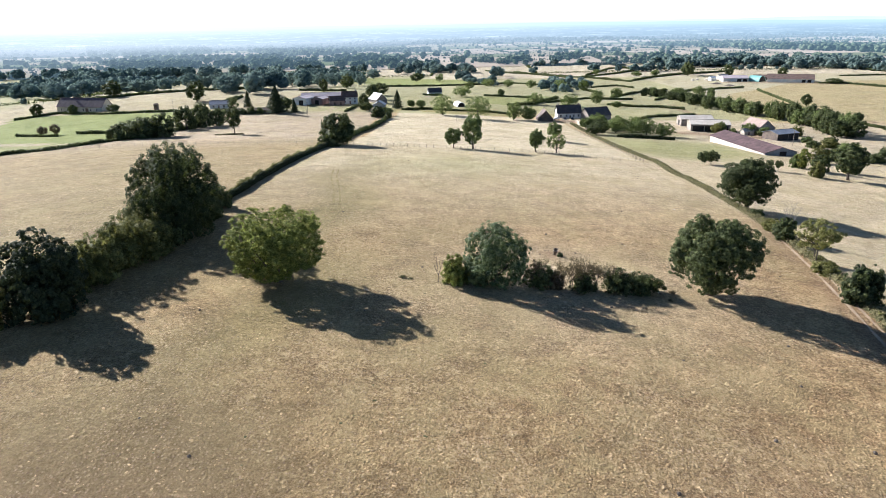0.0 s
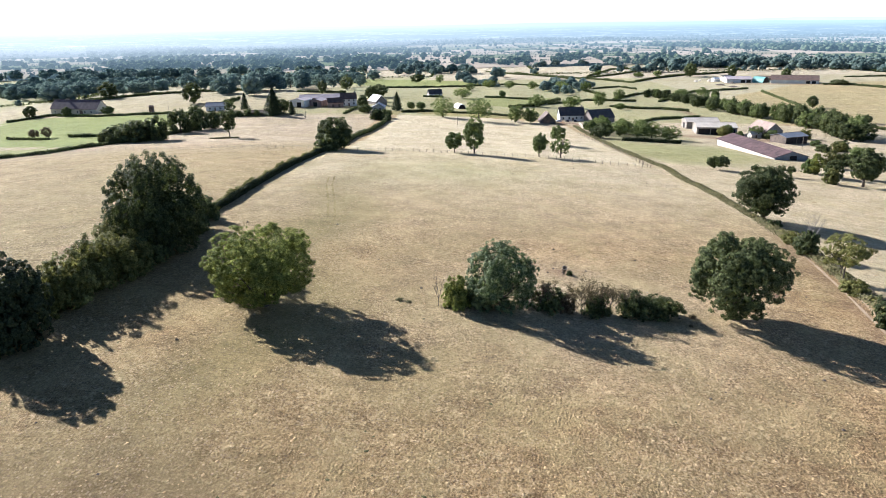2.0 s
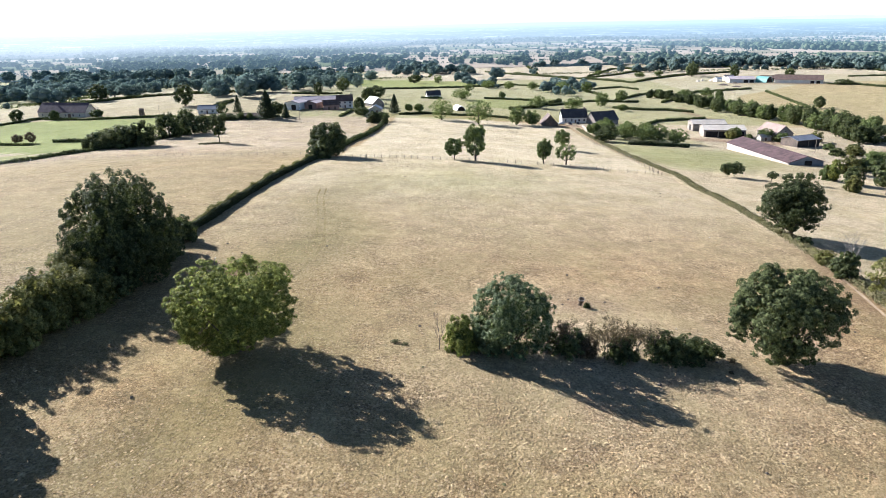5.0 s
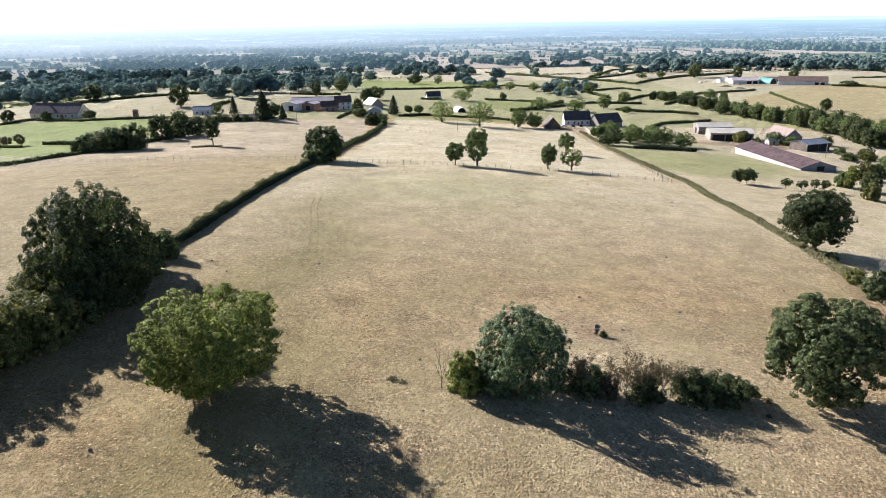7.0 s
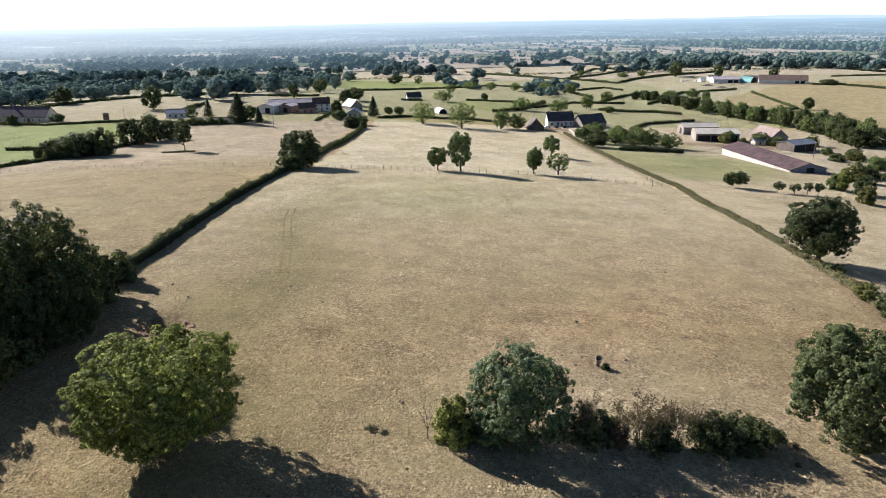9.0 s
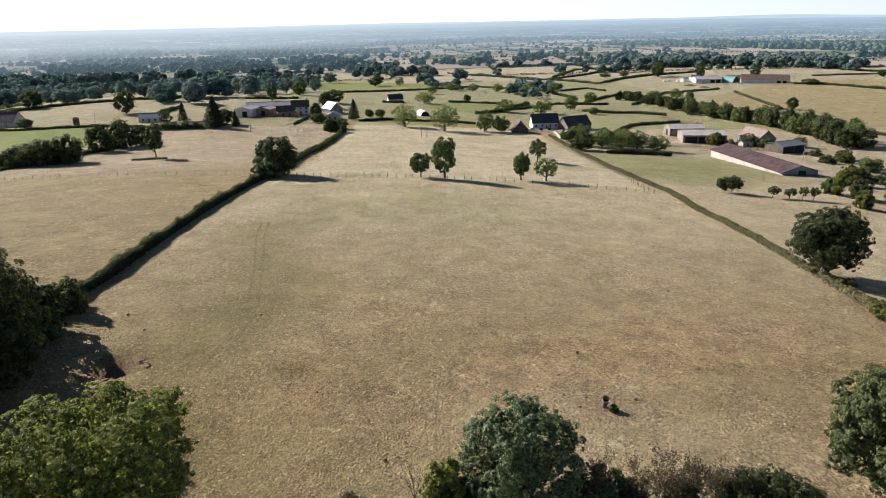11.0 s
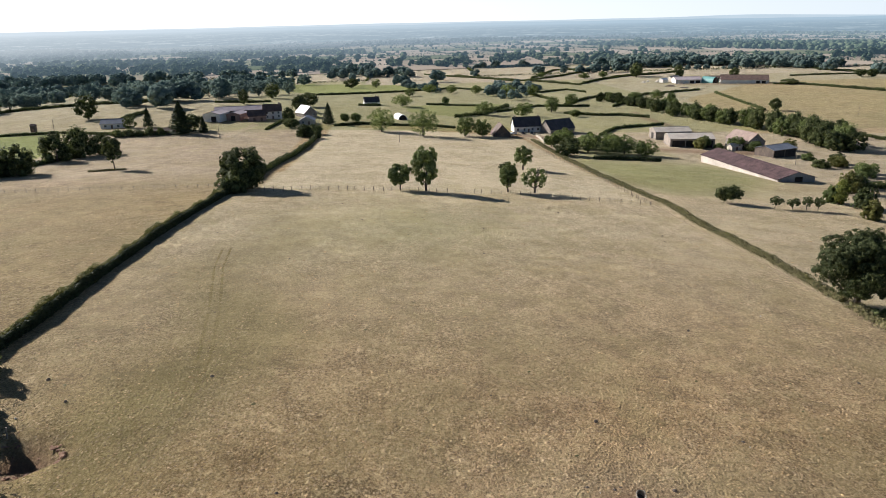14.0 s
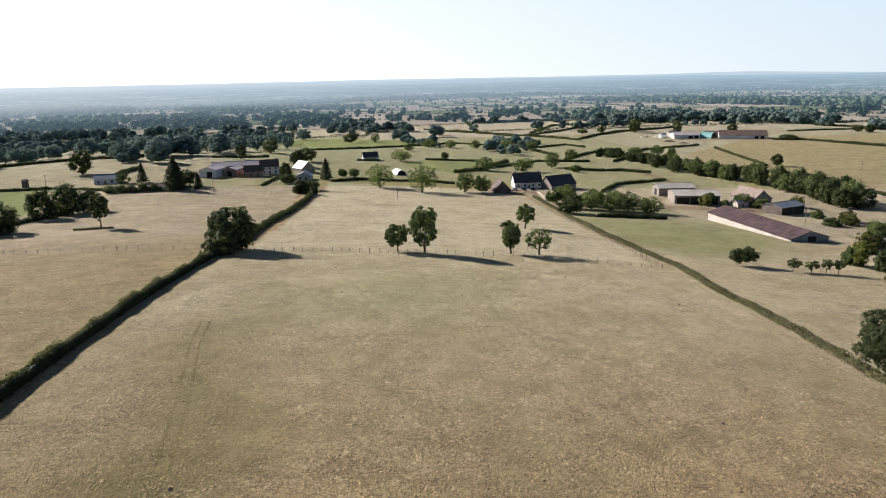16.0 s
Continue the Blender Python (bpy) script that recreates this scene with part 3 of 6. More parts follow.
def twigs(rng, h, spread, depth=4, r=0.09, lean=0.0):
    """Bare forking branches."""
    out = []

    def grow(p, d, length, rad, level):
        q = p + d * length
        mid = p + d * length * 0.5 + Vector(rng.uniform(-0.06, 0.06, 3)) * length
        out.append(tube([p, mid, q], [rad, rad * 0.8, rad * 0.6], 5 if level < 2 else 4))
        if level < depth:
            for _ in range(3 if level < 2 else 2):
                e = (d + Vector(rng.uniform(-1, 1, 3)) * spread + Vector((0, 0, 0.12))).normalized()
                grow(q, e, length * rng.uniform(0.6, 0.85), rad * 0.6, level + 1)

    grow(Vector((0, 0, -0.15)), Vector((lean, 0, 1)).normalized(), h * 0.3, r, 0)
    return joined(*out)


def run_of(line, step):
    """Points every step metres along a line on the plan."""
    out = []
    for (ax, ay), (bx, by) in zip(line, line[1:]):
        n = max(1, int(math.hypot(bx - ax, by - ay) / step))
        out += [(ax + (bx - ax) * i / n, ay + (by - ay) * i / n) for i in range(n)]
    return out + [line[-1]]


def hedge(line, height, width, label, mat=LEAF_HEDGE, per_metre=20, leaf=0.5, seed=0, name="hedge", group="hedgerows", wild=0.3):
    """A hedgerow along a line on the plan, uneven along its top."""
    rng = np.random.default_rng(seed + 77)
    pts = np.array(run_of(line, 1.0))
    n = int(len(pts) * per_metre)
    i = rng.integers(0, len(pts) - 1, n)
    f = rng.uniform(0, 1, n)[:, None]
    P2 = pts[i] * (1 - f) + pts[i + 1] * f
    d = pts[i + 1] - pts[i]
    d /= np.linalg.norm(d, axis=1, keepdims=True) + 1e-9
    side = np.stack([-d[:, 1], d[:, 0]], 1)
    s = P2[:, 0] * 0.31 + P2[:, 1] * 0.37
    vary = 1 + wild * (0.5 * np.sin(s * 1.1) + 0.3 * np.sin(s * 2.7 + 1) + 0.35 * np.sin(s * 0.37 + 2))
    a = rng.uniform(0, math.pi, n)
    k = np.sqrt(rng.uniform(0.25, 1.0, n))
    P2 = P2 + side * (0.5 * width * np.cos(a) * k)[:, None]
    z = height * vary * np.abs(np.sin(a)) ** 0.5 * k
    ox, oy = line[0]
    oz = gz(ox, oy)
    P = np.stack([P2[:, 0] - ox, P2[:, 1] - oy, ground(P2[:, 0], P2[:, 1]) + z - oz], 1)
    N = np.concatenate([side * np.cos(a)[:, None], np.sin(a)[:, None]], 1)
    V, F = leaves(rng, P, N, leaf)
    # larger leaves added below the skin to block light and make the shadow solid
    m = n // 4
    Q = P[:m] * (1, 1, 1)
    Q[:, :2] += (pts[i[:m]] - (ox, oy) - Q[:, :2]) * 0.55
    Q[:, 2] -= z[:m] * 0.4
    V2, F2 = leaves(rng, Q, unit(rng, m), leaf * 2.5)
    ob = part(name, (np.concatenate([V, V2]), np.concatenate([F, F2 + len(V)])), mat)
    ob.matrix_basis = pose(ox, oy, oz)
    return tagged(ob, label, "hedge", group)


# ---- the land ----
def axis(dense, step, mid, mid_step, end, grow=1.09):
    a = list(np.arange(0, dense, step)) + list(np.arange(dense, mid, mid_step))
    s = mid_step
    while a[-1] < end:
        s *= grow
        a.append(a[-1] + min(s, 90.0))
    return np.array(a)


xr = axis(90, 2.3, 420, 6.0, 4900)
xs = np.unique(np.round(np.concatenate([-xr, xr]), 3))
yr = axis(235, 2.3, 760, 5.5, 4900)
ys = np.unique(np.round(np.concatenate([40 - axis(40, 4, 120, 12, 900), 40 + yr]), 3))
GX, GY = np.meshgrid(xs, ys)
X, Y = GX.ravel(), GY.ravel()
Z = ground(X, Y)
lumps = 0.05 * np.sin(X * 0.9 + 1.7 * np.sin(Y * 0.31)) * np.sin(Y * 0.8 + 1.3 * np.sin(X * 0.43)) + 0.12 * np.sin(X * 0.17 + 0.6) * np.sin(Y * 0.14 + X * 0.05)
near = np.exp(-((Y - 150) / 220.0) ** 2)
Z = Z + lumps * near


def inside(poly):
    hit = np.zeros(len(X), bool)
    for (ax, ay), (bx, by) in zip(poly, poly[1:] + poly[:1]):
        cross = (ay > Y) != (by > Y)
        with np.errstate(divide="ignore", invalid="ignore"):
            hit ^= cross & (X < (bx - ax) * (Y - ay) / (by - ay + 1e-12) + ax)
    return hit


def near_line(line, width):
    d = np.full(len(X), 1e9)
    for (ax, ay), (bx, by) in zip(line, line[1:]):
        L2 = (bx - ax) ** 2 + (by - ay) ** 2
        t = np.clip(((X - ax) * (bx - ax) + (Y - ay) * (by - ay)) / L2, 0, 1)
        d = np.minimum(d, np.hypot(X - ax - t * (bx - ax), Y - ay - t * (by - ay)))
    return np.clip(1.5 - d / width, 0, 1)


def warp(x, y):
    return 45 * np.sin(y / 310 + 1.3) + 30 * np.sin(x / 270 + 2), 50 * np.sin(x / 350 + 0.7) + 25 * np.sin(y / 230)


CELL_X, CELL_Y = 170.0, 210.0
wx, wy = warp(X, Y)
ci, cj = np.floor((X - wx) / CELL_X), np.floor((Y - wy) / CELL_Y)
tone = np.modf(np.abs(np.sin(ci * 12.9898 + cj * 78.233) * 43758.5453))[0]
far_land = np.clip((Y - 900) / 150.0, 0, 1) + np.clip((-X - 320) / 60.0, 0, 1) + np.clip((X - 560) / 60.0, 0, 1)
far_land = np.clip(far_land, 0, 1)
green = far_land * np.where(X < -120, np.where(tone > 0.5, 0.55, 0.3), np.where(tone > 0.82, 0.5, 0.06))
pale = far_land * np.where(tone < 0.66, 0.9, 0.3)
earth = np.zeros(len(X))
MEADOWS = [
    ([(-303, 493), (-267, 492), (-179, 480), (-152, 395), (-159, 342), (-176, 330), (-260, 372)], 1.0),
    ([(-176, 328), (-159, 340), (-184, 300), (-320, 290), (-420, 330), (-330, 380)], 0.75),
    ([(-119, 905), (-114, 1038), (21, 955), (84, 873), (12, 817), (-59, 756)], 0.9),
    ([(-60, 650), (20, 660), (40, 700), (0, 780), (-90, 760)], 0.45),
    ([(22, 595), (58, 565), (103, 640), (103, 675), (62, 666), (20, 640)], 0.8),
    ([(84, 300), (84, 372), (123, 352), (143, 362), (148, 310), (126, 285), (94, 270)], 0.6),
    ([(88, 372), (128, 362), (140, 400), (112, 440), (96, 420)], 0.6),
    ([(-120, 470), (-60, 470), (-62, 512), (-120, 512)], 0.25),
    ([(100, 560), (190, 545), (190, 575), (120, 590)], 0.35),
    ([(190, 830), (330, 880), (420, 980), (300, 930), (230, 870)], 0.25),
]
for poly, amount in MEADOWS:
    sel = inside(poly)
    green[sel] = amount
green = np.maximum(green, np.where((Y > 480) & (Y < 960) & (np.abs(X) < 600), np.where((X > -110) & (X < 260), 0.48, 0.22), 0.0))
olive = np.maximum(0.85 * np.exp(-((X + 28) / 24.0) ** 2 - ((Y - 52) / 20.0) ** 2), 0.8 * np.exp(-((X + 24) / 20.0) ** 2) * np.exp(-((Y - 130) / 100.0) ** 2) * (0.7 + 0.3 * np.sin(X * 0.21 + 1.3 * np.sin(Y * 0.11))))
# left pasture toned darker to stand for the view's darkened left edge
olive = np.maximum(olive, 0.38 / (1 + np.exp(np.clip((X + 38) / 5.0, -40, 40))) * (Y < 300))
green = np.maximum(green, 0.30 * np.exp(-((X - 10) / 26.0) ** 2 - ((Y - 222) / 30.0) ** 2))
soft = green.reshape(GX.shape)
for _ in range(5):
    s4 = soft.copy()
    s4[1:-1, 1:-1] = (soft[1:-1, 1:-1] * 2 + soft[:-2, 1:-1] + soft[2:, 1:-1] + soft[1:-1, :-2] + soft[1:-1, 2:]) / 6
    soft = s4
green = np.where((X > 60) & (X < 200) & (Y > 240) & (Y < 420), soft.ravel(), green)
# lightened up the slope to fit the field's paler look at low view angles
far_lift = np.clip((Y - 122) / 95.0, 0, 1) * (X > -44) * (X < 79) * (Y < 275)
pale = np.maximum(pale, 0.8 * far_lift)
pale = np.maximum(pale, 0.5 * np.exp(-((X - 24) / 26.0) ** 2 - ((Y - 106) / 22.0) ** 2))
pale[(X > 84) & (Y > 100) & (Y < 900) & (X < 560)] = 0.52
pale[(X > 78) & (Y > 100) & (Y < 290) & (X < 560)] = 0.75
pale[inside([(-36, 275), (78, 262), (80, 440), (60, 470), (-28, 500)])] = 1.0
# left pasture kept dull for the same darkened edge
pale[inside([(-46, 120), (-44, 275), (-150, 295), (-330, 270), (-330, 60), (-60, 60)])] = 0.12
earth = np.maximum(earth, 0.8 * near_line([(91, 450), (87, 463), (72, 458)], 3.5))
earth = np.maximum(earth, 0.65 * near_line([(197, 598), (193, 554), (189, 497), (195, 469)], 2.5))
earth = np.maximum(earth, 0.7 * near_line([(143, 404), (160, 398), (177, 392), (186, 398)], 7.0))
# near ground browned, partly to stand for the view's darkened lower corners
earth = np.maximum(earth, 0.5 * np.exp(-((X + 28) / 24.0) ** 2 - ((Y - 48) / 18.0) ** 2))
earth = np.maximum(earth, 0.35 * np.exp(-((X - 38) / 24.0) ** 2 - ((Y - 46) / 18.0) ** 2))
earth = np.maximum(earth, 0.5 * near_line([(345, 845), (440, 805)], 12.0))
earth = np.maximum(earth, 0.45 * near_line([(-105, 512), (-70, 524)], 4.0))
hollow = np.clip(1.6 - np.hypot((X + 33) / 2.6, (Y - 129.6) / 2.0), 0, 1)
Z = Z - 2.0 * hollow
earth = np.maximum(earth, np.clip(hollow * 1.3, 0, 1))
earth = np.maximum(earth, 0.6 * np.clip(1.7 - np.hypot((X + 62) / 3.5, (Y - 127) / 2.2), 0, 1))
earth = np.maximum(earth, 0.7 * np.clip(1.6 - np.hypot((X - 22.8) / 2.2, (Y - 119.9) / 1.8), 0, 1))
earth = np.maximum(earth, 0.4 * near_line([(80.5, 168), (75.5, 142), (70.5, 115), (65.5, 90), (61, 60)], 2.6))
sere = (0.55 + 0.35 * np.clip((Y - 500) / 200.0, 0, 1)) * np.clip((Y - 265) / 60.0, 0, 1) * np.where((Y < 510) & (X > -40) & (X < 82), 0.08, 1.0)
sere = np.where(inside([(225, 470), (560, 420), (640, 700), (560, 840), (420, 830), (280, 690)]), 0.15, sere)
pale[inside([(225, 470), (560, 420), (640, 700), (560, 840), (420, 830), (280, 690)])] = 0.2
ny, nx = GX.shape
idx = np.arange(nx * ny).reshape(ny, nx)
F = np.stack([idx[:-1, :-1], idx[:-1, 1:], idx[1:, 1:], idx[1:, :-1]], -1).reshape(-1, 4)
land = part("ground", (np.stack([X, Y, Z], 1), F), GRASS, smooth=True)
tagged(land, "sun-parched pasture land with greener meadows and bare patches", "ground", kind="structure")
for nm, arr in (("green", green), ("pale", pale), ("earth", earth), ("sere", sere), ("olive", olive)):
    land.data.attributes.new(nm, "FLOAT", "POINT").data.foreach_set("value", arr.astype(np.float32))


def strip(name, line, width, mat, label, lift=0.05, category="track"):
    """A narrow band laid on the land along a line."""
    pts = run_of(line, 1.5)
    V, Fs = [], []
    for i, (x, y) in enumerate(pts):
        a, b = pts[max(i - 1, 0)], pts[min(i + 1, len(pts) - 1)]
        d = math.hypot(b[0] - a[0], b[1] - a[1]) or 1
        sx, sy = -(b[1] - a[1]) / d, (b[0] - a[0]) / d
        w = width * (0.8 + 0.3 * math.sin(i * 0.7) * math.sin(i * 0.23))
        for s in (-0.5, 0.5):
            px, py = x + s * w * sx, y + s * w * sy
            lump = 0.05 * math.sin(px * 0.9 + 1.7 * math.sin(py * 0.31)) * math.sin(py * 0.8 + 1.3 * math.sin(px * 0.43)) + 0.12 * math.sin(px * 0.17 + 0.6) * math.sin(py * 0.14 + px * 0.05)
            V.append((px, py, gz(px, py) + lump * math.exp(-((py - 150) / 220.0) ** 2) + lift))
        if i:
            Fs.append((2 * i - 2, 2 * i, 2 * i + 1, 2 * i - 1))
    ob = tagged(part(name, (V, Fs), mat), label, category, kind="structure")
    if mat is GRASS:
        # flattened grass stays greener than the straw beside it
        ob.data.attributes.new("olive", "FLOAT", "POINT").data.foreach_set("value", np.full(len(V), 0.8, np.float32))
    return ob


for off in (-0.8, 0.8):
    strip("wheel_track", [(81.5 + off, 168), (76.5 + off, 142), (71.5 + off, 115), (66.5 + off, 90), (62 + off, 60)], 0.6, TRACK, "worn pale wheel track in dry grass along the hedge bank")

strip("wheel_track", [(80.2, 268), (78.3, 250), (77.4, 225), (77.6, 205), (77.6, 190), (77.2, 172)], 0.4, TRACK, "narrow worn path of bare earth beside the hedge bank")
for off in (-0.75, 0.75):
    strip("wheel_track", [(-28.5 + off, 200), (-27.2 + off, 187), (-23.3 + off, 166.5), (-20.9 + off, 150.6), (-20.4 + off, 140), (-21.9 + off, 127)], 0.5, GRASS, "faint flattened wheel track across the pasture", 0.02)

for off in (0.0, 2.6):
    strip("farm_path", [(-88.0 + off, 441), (-83.0 + off, 463), (-77.5 + off, 492), (-76.5 + off, 505)], 0.9, TRACK, "pale trodden path through the farm paddock")
strip("wheel_track", [(-97.0, 368), (-93.0, 388), (-89.5, 412), (-88.0, 438)], 0.6, TRACK, "pale wheel track across the dry pasture")


# ---- distance ----
def ring(name, radius, low, heights, mat, label):
    V, Fs = [], []
    n = 360
    for i in range(n + 1):
        a = radians(-10 + 200 * i / n)
        top = heights(a)
        V += [(radius * math.cos(a), radius * math.sin(a), low), (radius * math.cos(a), radius * math.sin(a), top)]
        if i:
            Fs.append((2 * i - 2, 2 * i, 2 * i + 1, 2 * i - 1))
    return tagged(part(name, (V, Fs), mat), label, "distance", kind="structure")


def skyline(a):
    d = math.degrees(a)
    return 36 + 1.6 * math.sin(5 * a + 1) + 0.8 * math.sin(17 * a) + 0.5 * math.sin(41 * a) + 9 * math.exp(-((d - 62) / 4.5) ** 2) - 9 / (1 + math.exp((d - 55) / 1.5)) - 5 / (1 + math.exp((103 - d) / 4))


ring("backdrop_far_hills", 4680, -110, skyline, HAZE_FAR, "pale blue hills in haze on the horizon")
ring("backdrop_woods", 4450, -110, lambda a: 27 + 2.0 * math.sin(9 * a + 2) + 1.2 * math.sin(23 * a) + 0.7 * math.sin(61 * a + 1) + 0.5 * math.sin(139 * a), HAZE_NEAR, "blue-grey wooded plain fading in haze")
ring("backdrop_sky", 4790, -110, lambda a: 900.0, LOW_SKY, "milky white sky low over the horizon")

# ---- hedgerows and banks ----
# dark leaves put the hedge's shaded flank into its colour
hedge([(-48, 142), (-46, 165), (-45.5, 187), (-45, 212), (-43.5, 245), (-42, 268)], 1.7, 1.1, "low clipped field hedge between two dry pastures", LEAF_DARK, per_metre=210, leaf=0.34, seed=1, wild=0.18)
hedge([(-49.6, 146), (-47.6, 165), (-47.1, 187), (-46.6, 212), (-45.1, 245), (-43.6, 268)], 0.9, 2.0, "rank grass and bramble fringe under the field hedge", WEED, 110, 0.3, 2, "hedge_fringe")
hedge([(-39, 292), (-40, 315), (-39, 340), (-36, 372), (-34.5, 400), (-33, 438)], 2.2, 2.6, "low clipped field hedge winding to the garden", LEAF_OAK, per_metre=60, leaf=0.5, seed=3)
# leaf fringe in a paler green that stands for the hedge's sunlit side
hedge([(-49.0, 144), (-46.8, 165), (-46.3, 187), (-45.8, 212), (-44.3, 245), (-42.8, 268)], 1.95, 1.0, "leafy fringe toned paler for the sunlit side of the field hedge", LEAF_HEDGE, 150, 0.3, 8, "hedge_growth", wild=0.45)
hedge([(84, 440), (83, 400), (82, 360), (81.5, 315), (82, 280), (83, 255), (80.5, 231), (80.5, 212), (80, 190), (79, 172)], 1.1, 3.4, "low bramble and grass bank beside the fence", WEED, 60, 0.38, 4, "hedge_bank")
hedge([(84, 440), (83, 400), (82, 360), (81.5, 315), (82, 280), (83, 255), (80.5, 231), (80.5, 212), (80, 190), (79, 172)], 0.9, 1.6, "thin low bramble hedge along the bank", LEAF_HEDGE, 22, 0.34, 5, wild=0.7)
hedge([(79, 170), (77.5, 142), (75, 123), (72, 103), (69, 88), (64, 60)], 1.1, 4.0, "rank green bank of grass and bramble", WEED, 90, 0.36, 6, "hedge_bank")
hedge([(79, 170), (77.5, 142), (75, 123), (72, 103), (69, 88), (64, 60)], 1.0, 2.2, "overgrown bramble hedge beside the track", LEAF_HEDGE, 22, 0.36, 7, wild=0.7)
FAR_HEDGES = [
    ([(141, 592), (159, 579), (180, 577), (196, 560)], 2.6), ([(160, 662), (199, 720), (241, 752)], 2.6), ([(240, 889), (276, 939), (323, 991), (366, 1003), (420, 1037)], 3.2),
    ([(204, 1004), (273, 1159), (338, 1168)], 3.0), ([(112, 1108), (139, 1035), (170, 988), (204, 941), (235, 873)], 3.5), ([(91, 603), (132, 649), (177, 645)], 2.2),
    ([(54, 560), (75, 582), (108, 649)], 3.5), ([(284, 469), (281, 450), (285, 437)], 2.0), ([(430, 806), (455, 795), (465, 753), (487, 709)], 3.0),
    ([(510, 908), (570, 910), (630, 902)], 2.4), ([(71, 1160), (107, 1086), (148, 1030), (172, 964)], 3.2), ([(189, 967), (251, 1030), (331, 1143), (394, 1109)], 3.0),
    ([(213, 780), (203, 819), (168, 792)], 2.4), ([(267, 933), (300, 961), (358, 1014), (394, 1022)], 2.6), ([(602, 998), (625, 959), (630, 894)], 2.6), ([(457, 799), (466, 749), (480, 697)], 2.4),
]
NEAR_FAR_HEDGES = [
    ([(-27, 500), (-10, 511), (11, 507), (32, 508), (47, 496)], 2.0), ([(40, 657), (61, 655), (84, 648)], 2.2),
    ([(-129, 641), (-103, 643), (-87, 651)], 2.4), ([(-65, 479), (-61, 526)], 1.6), ([(-179, 295), (-168, 301), (-163, 314), (-154, 330)], 2.0), ([(-240, 270), (-179, 295)], 2.0),
    ([(-201, 383), (-175, 374)], 2.0), ([(-239, 390), (-207, 375)], 1.6), ([(-270, 499), (-234, 484), (-204, 483), (-181, 483)], 1.8), ([(-294, 480), (-282, 499), (-271, 505)], 2.0),
]
LEFT_HEDGES = [
    ([(-383, 660), (-338, 632), (-297, 601), (-270, 634)], 2.4), ([(-164, 533), (-161, 570)], 3.0), ([(-578, 935), (-555, 973)], 4.0), ([(-154, 330), (-143, 362), (-134, 392)], 2.4),
    ([(-320, 600), (-250, 640), (-180, 655)], 3.0), ([(-180, 483), (-150, 470), (-128, 462)], 1.8), ([(240, 560), (300, 590), (310, 640), (330, 735)], 2.5),
    ([(196, 640), (260, 740), (330, 770)], 2.5), ([(-60, 756), (12, 817), (84, 873)], 2.5), ([(84, 873), (150, 800), (160, 700)], 3.0), ([(128, 462), (150, 500), (190, 520)], 2.2),
    ([(280, 437), (330, 395), (420, 340)], 2.6), ([(166, 300), (200, 300), (260, 290)], 3.0),
]
for i, (line, high) in enumerate(FAR_HEDGES + NEAR_FAR_HEDGES + LEFT_HEDGES):
    hedge(line, high * 0.8, high * 0.95, "dense dark green field hedge between parched pastures", LEAF_OAK, 34, 0.8, 20 + i)

hedge([(95, 366), (111, 364), (124, 361)], 1.8, 2.2, "dark clipped garden hedge below the fruit trees", LEAF_DARK, 30, 0.7, 96)

# ---- the near trees ----
tree("oak_tree", 46.2, 104.3, 13.8, 16.2, "broad dark green oak with a short trunk, standing in pasture", LEAF_OAK, 0.02, 70000, 0.25, 70, 11, 0.42, 7, rough=1.3)
tree("field_tree", -47.0, 125.5, 19.0, 19.0, "tall dense dark oak rising from the hedge", LEAF_OAK, -0.30, 88000, 0.27, 80, 12, 0.5, 6, squash=1.0, taper=-0.03, rough=0.9, fill=0.12)
tree("field_tree", -22.6, 101.2, 12.3, 16.4, "round bright green tree with leaves hanging to the grass", LEAF_LIME, 0.03, 70000, 0.24, 90, 13, 0.4, 6, rough=0.6, taper=-0.14)
tree("field_tree", 11.5, 103.7, 10.6, 11.4, "rounded silvery green maple above a thicket", LEAF_MAPLE, -0.25, 48000, 0.21, 80, 14, 0.25, 5, rough=0.45, taper=-0.06)
tree("field_tree", -52.0, 88.5, 12.6, 13.0, "very dark dense tree in the hedge", LEAF_DARK, -0.4, 46000, 0.3, 60, 15, 0.35, 4, rough=1.0, fill=0.2)
tree("oak_tree", 80.6, 171.5, 13.8, 15.8, "broad oak with a bare lower trunk on the hedge bank", LEAF_OAK, 0.08, 60000, 0.26, 70, 16, 0.45, 6, fill=0.14, rough=1.6)
tree("apple_tree", 74.5, 126.5, 8.9, 9.4, "thin-leaved forked tree on the hedge bank", LEAF_HEDGE, 0.34, 7000, 0.26, 40, 17, 0.2, 5, stems=2, lean=(0.8, 0.0))
tree("field_tree", 147.7, 242.8, 14.0, 13.4, "round dark tree at the foot of the slope", LEAF_OAK, 0.15, 15000, 0.45, 34, 18, 0.4, 4, fill=0.05, core=True)
tree("hedge_tree", -39.4, 275.2, 13.4, 15.0, "round dark tree on the hedge line beside the fence", LEAF_OAK, -0.15, 22000, 0.40, 90, 19, 0.4, 4, rough=0.8, fill=0.05, core=True)
bush("hedge_bush", -49.8, 106.0, 8.6, 8.5, "tall olive green hedge bush", LEAF_HEDGE, 9000, 0.34, 1)
bush("hedge_bush", -52.5, 119.0, 7.5, 8.5, "leafy olive hedge bush at the foot of the oak", LEAF_HEDGE, 7000, 0.3, 33)
bush("hedge_bush", -47.5, 113.5, 7.2, 8.0, "leafy green hedge bush below the oak", LEAF_HEDGE, 7000, 0.34, 2)
bush("hedge_bush", -51.5, 98.5, 8.0, 8.0, "tall leafy hedge bush", LEAF_HEDGE, 7000, 0.34, 3)
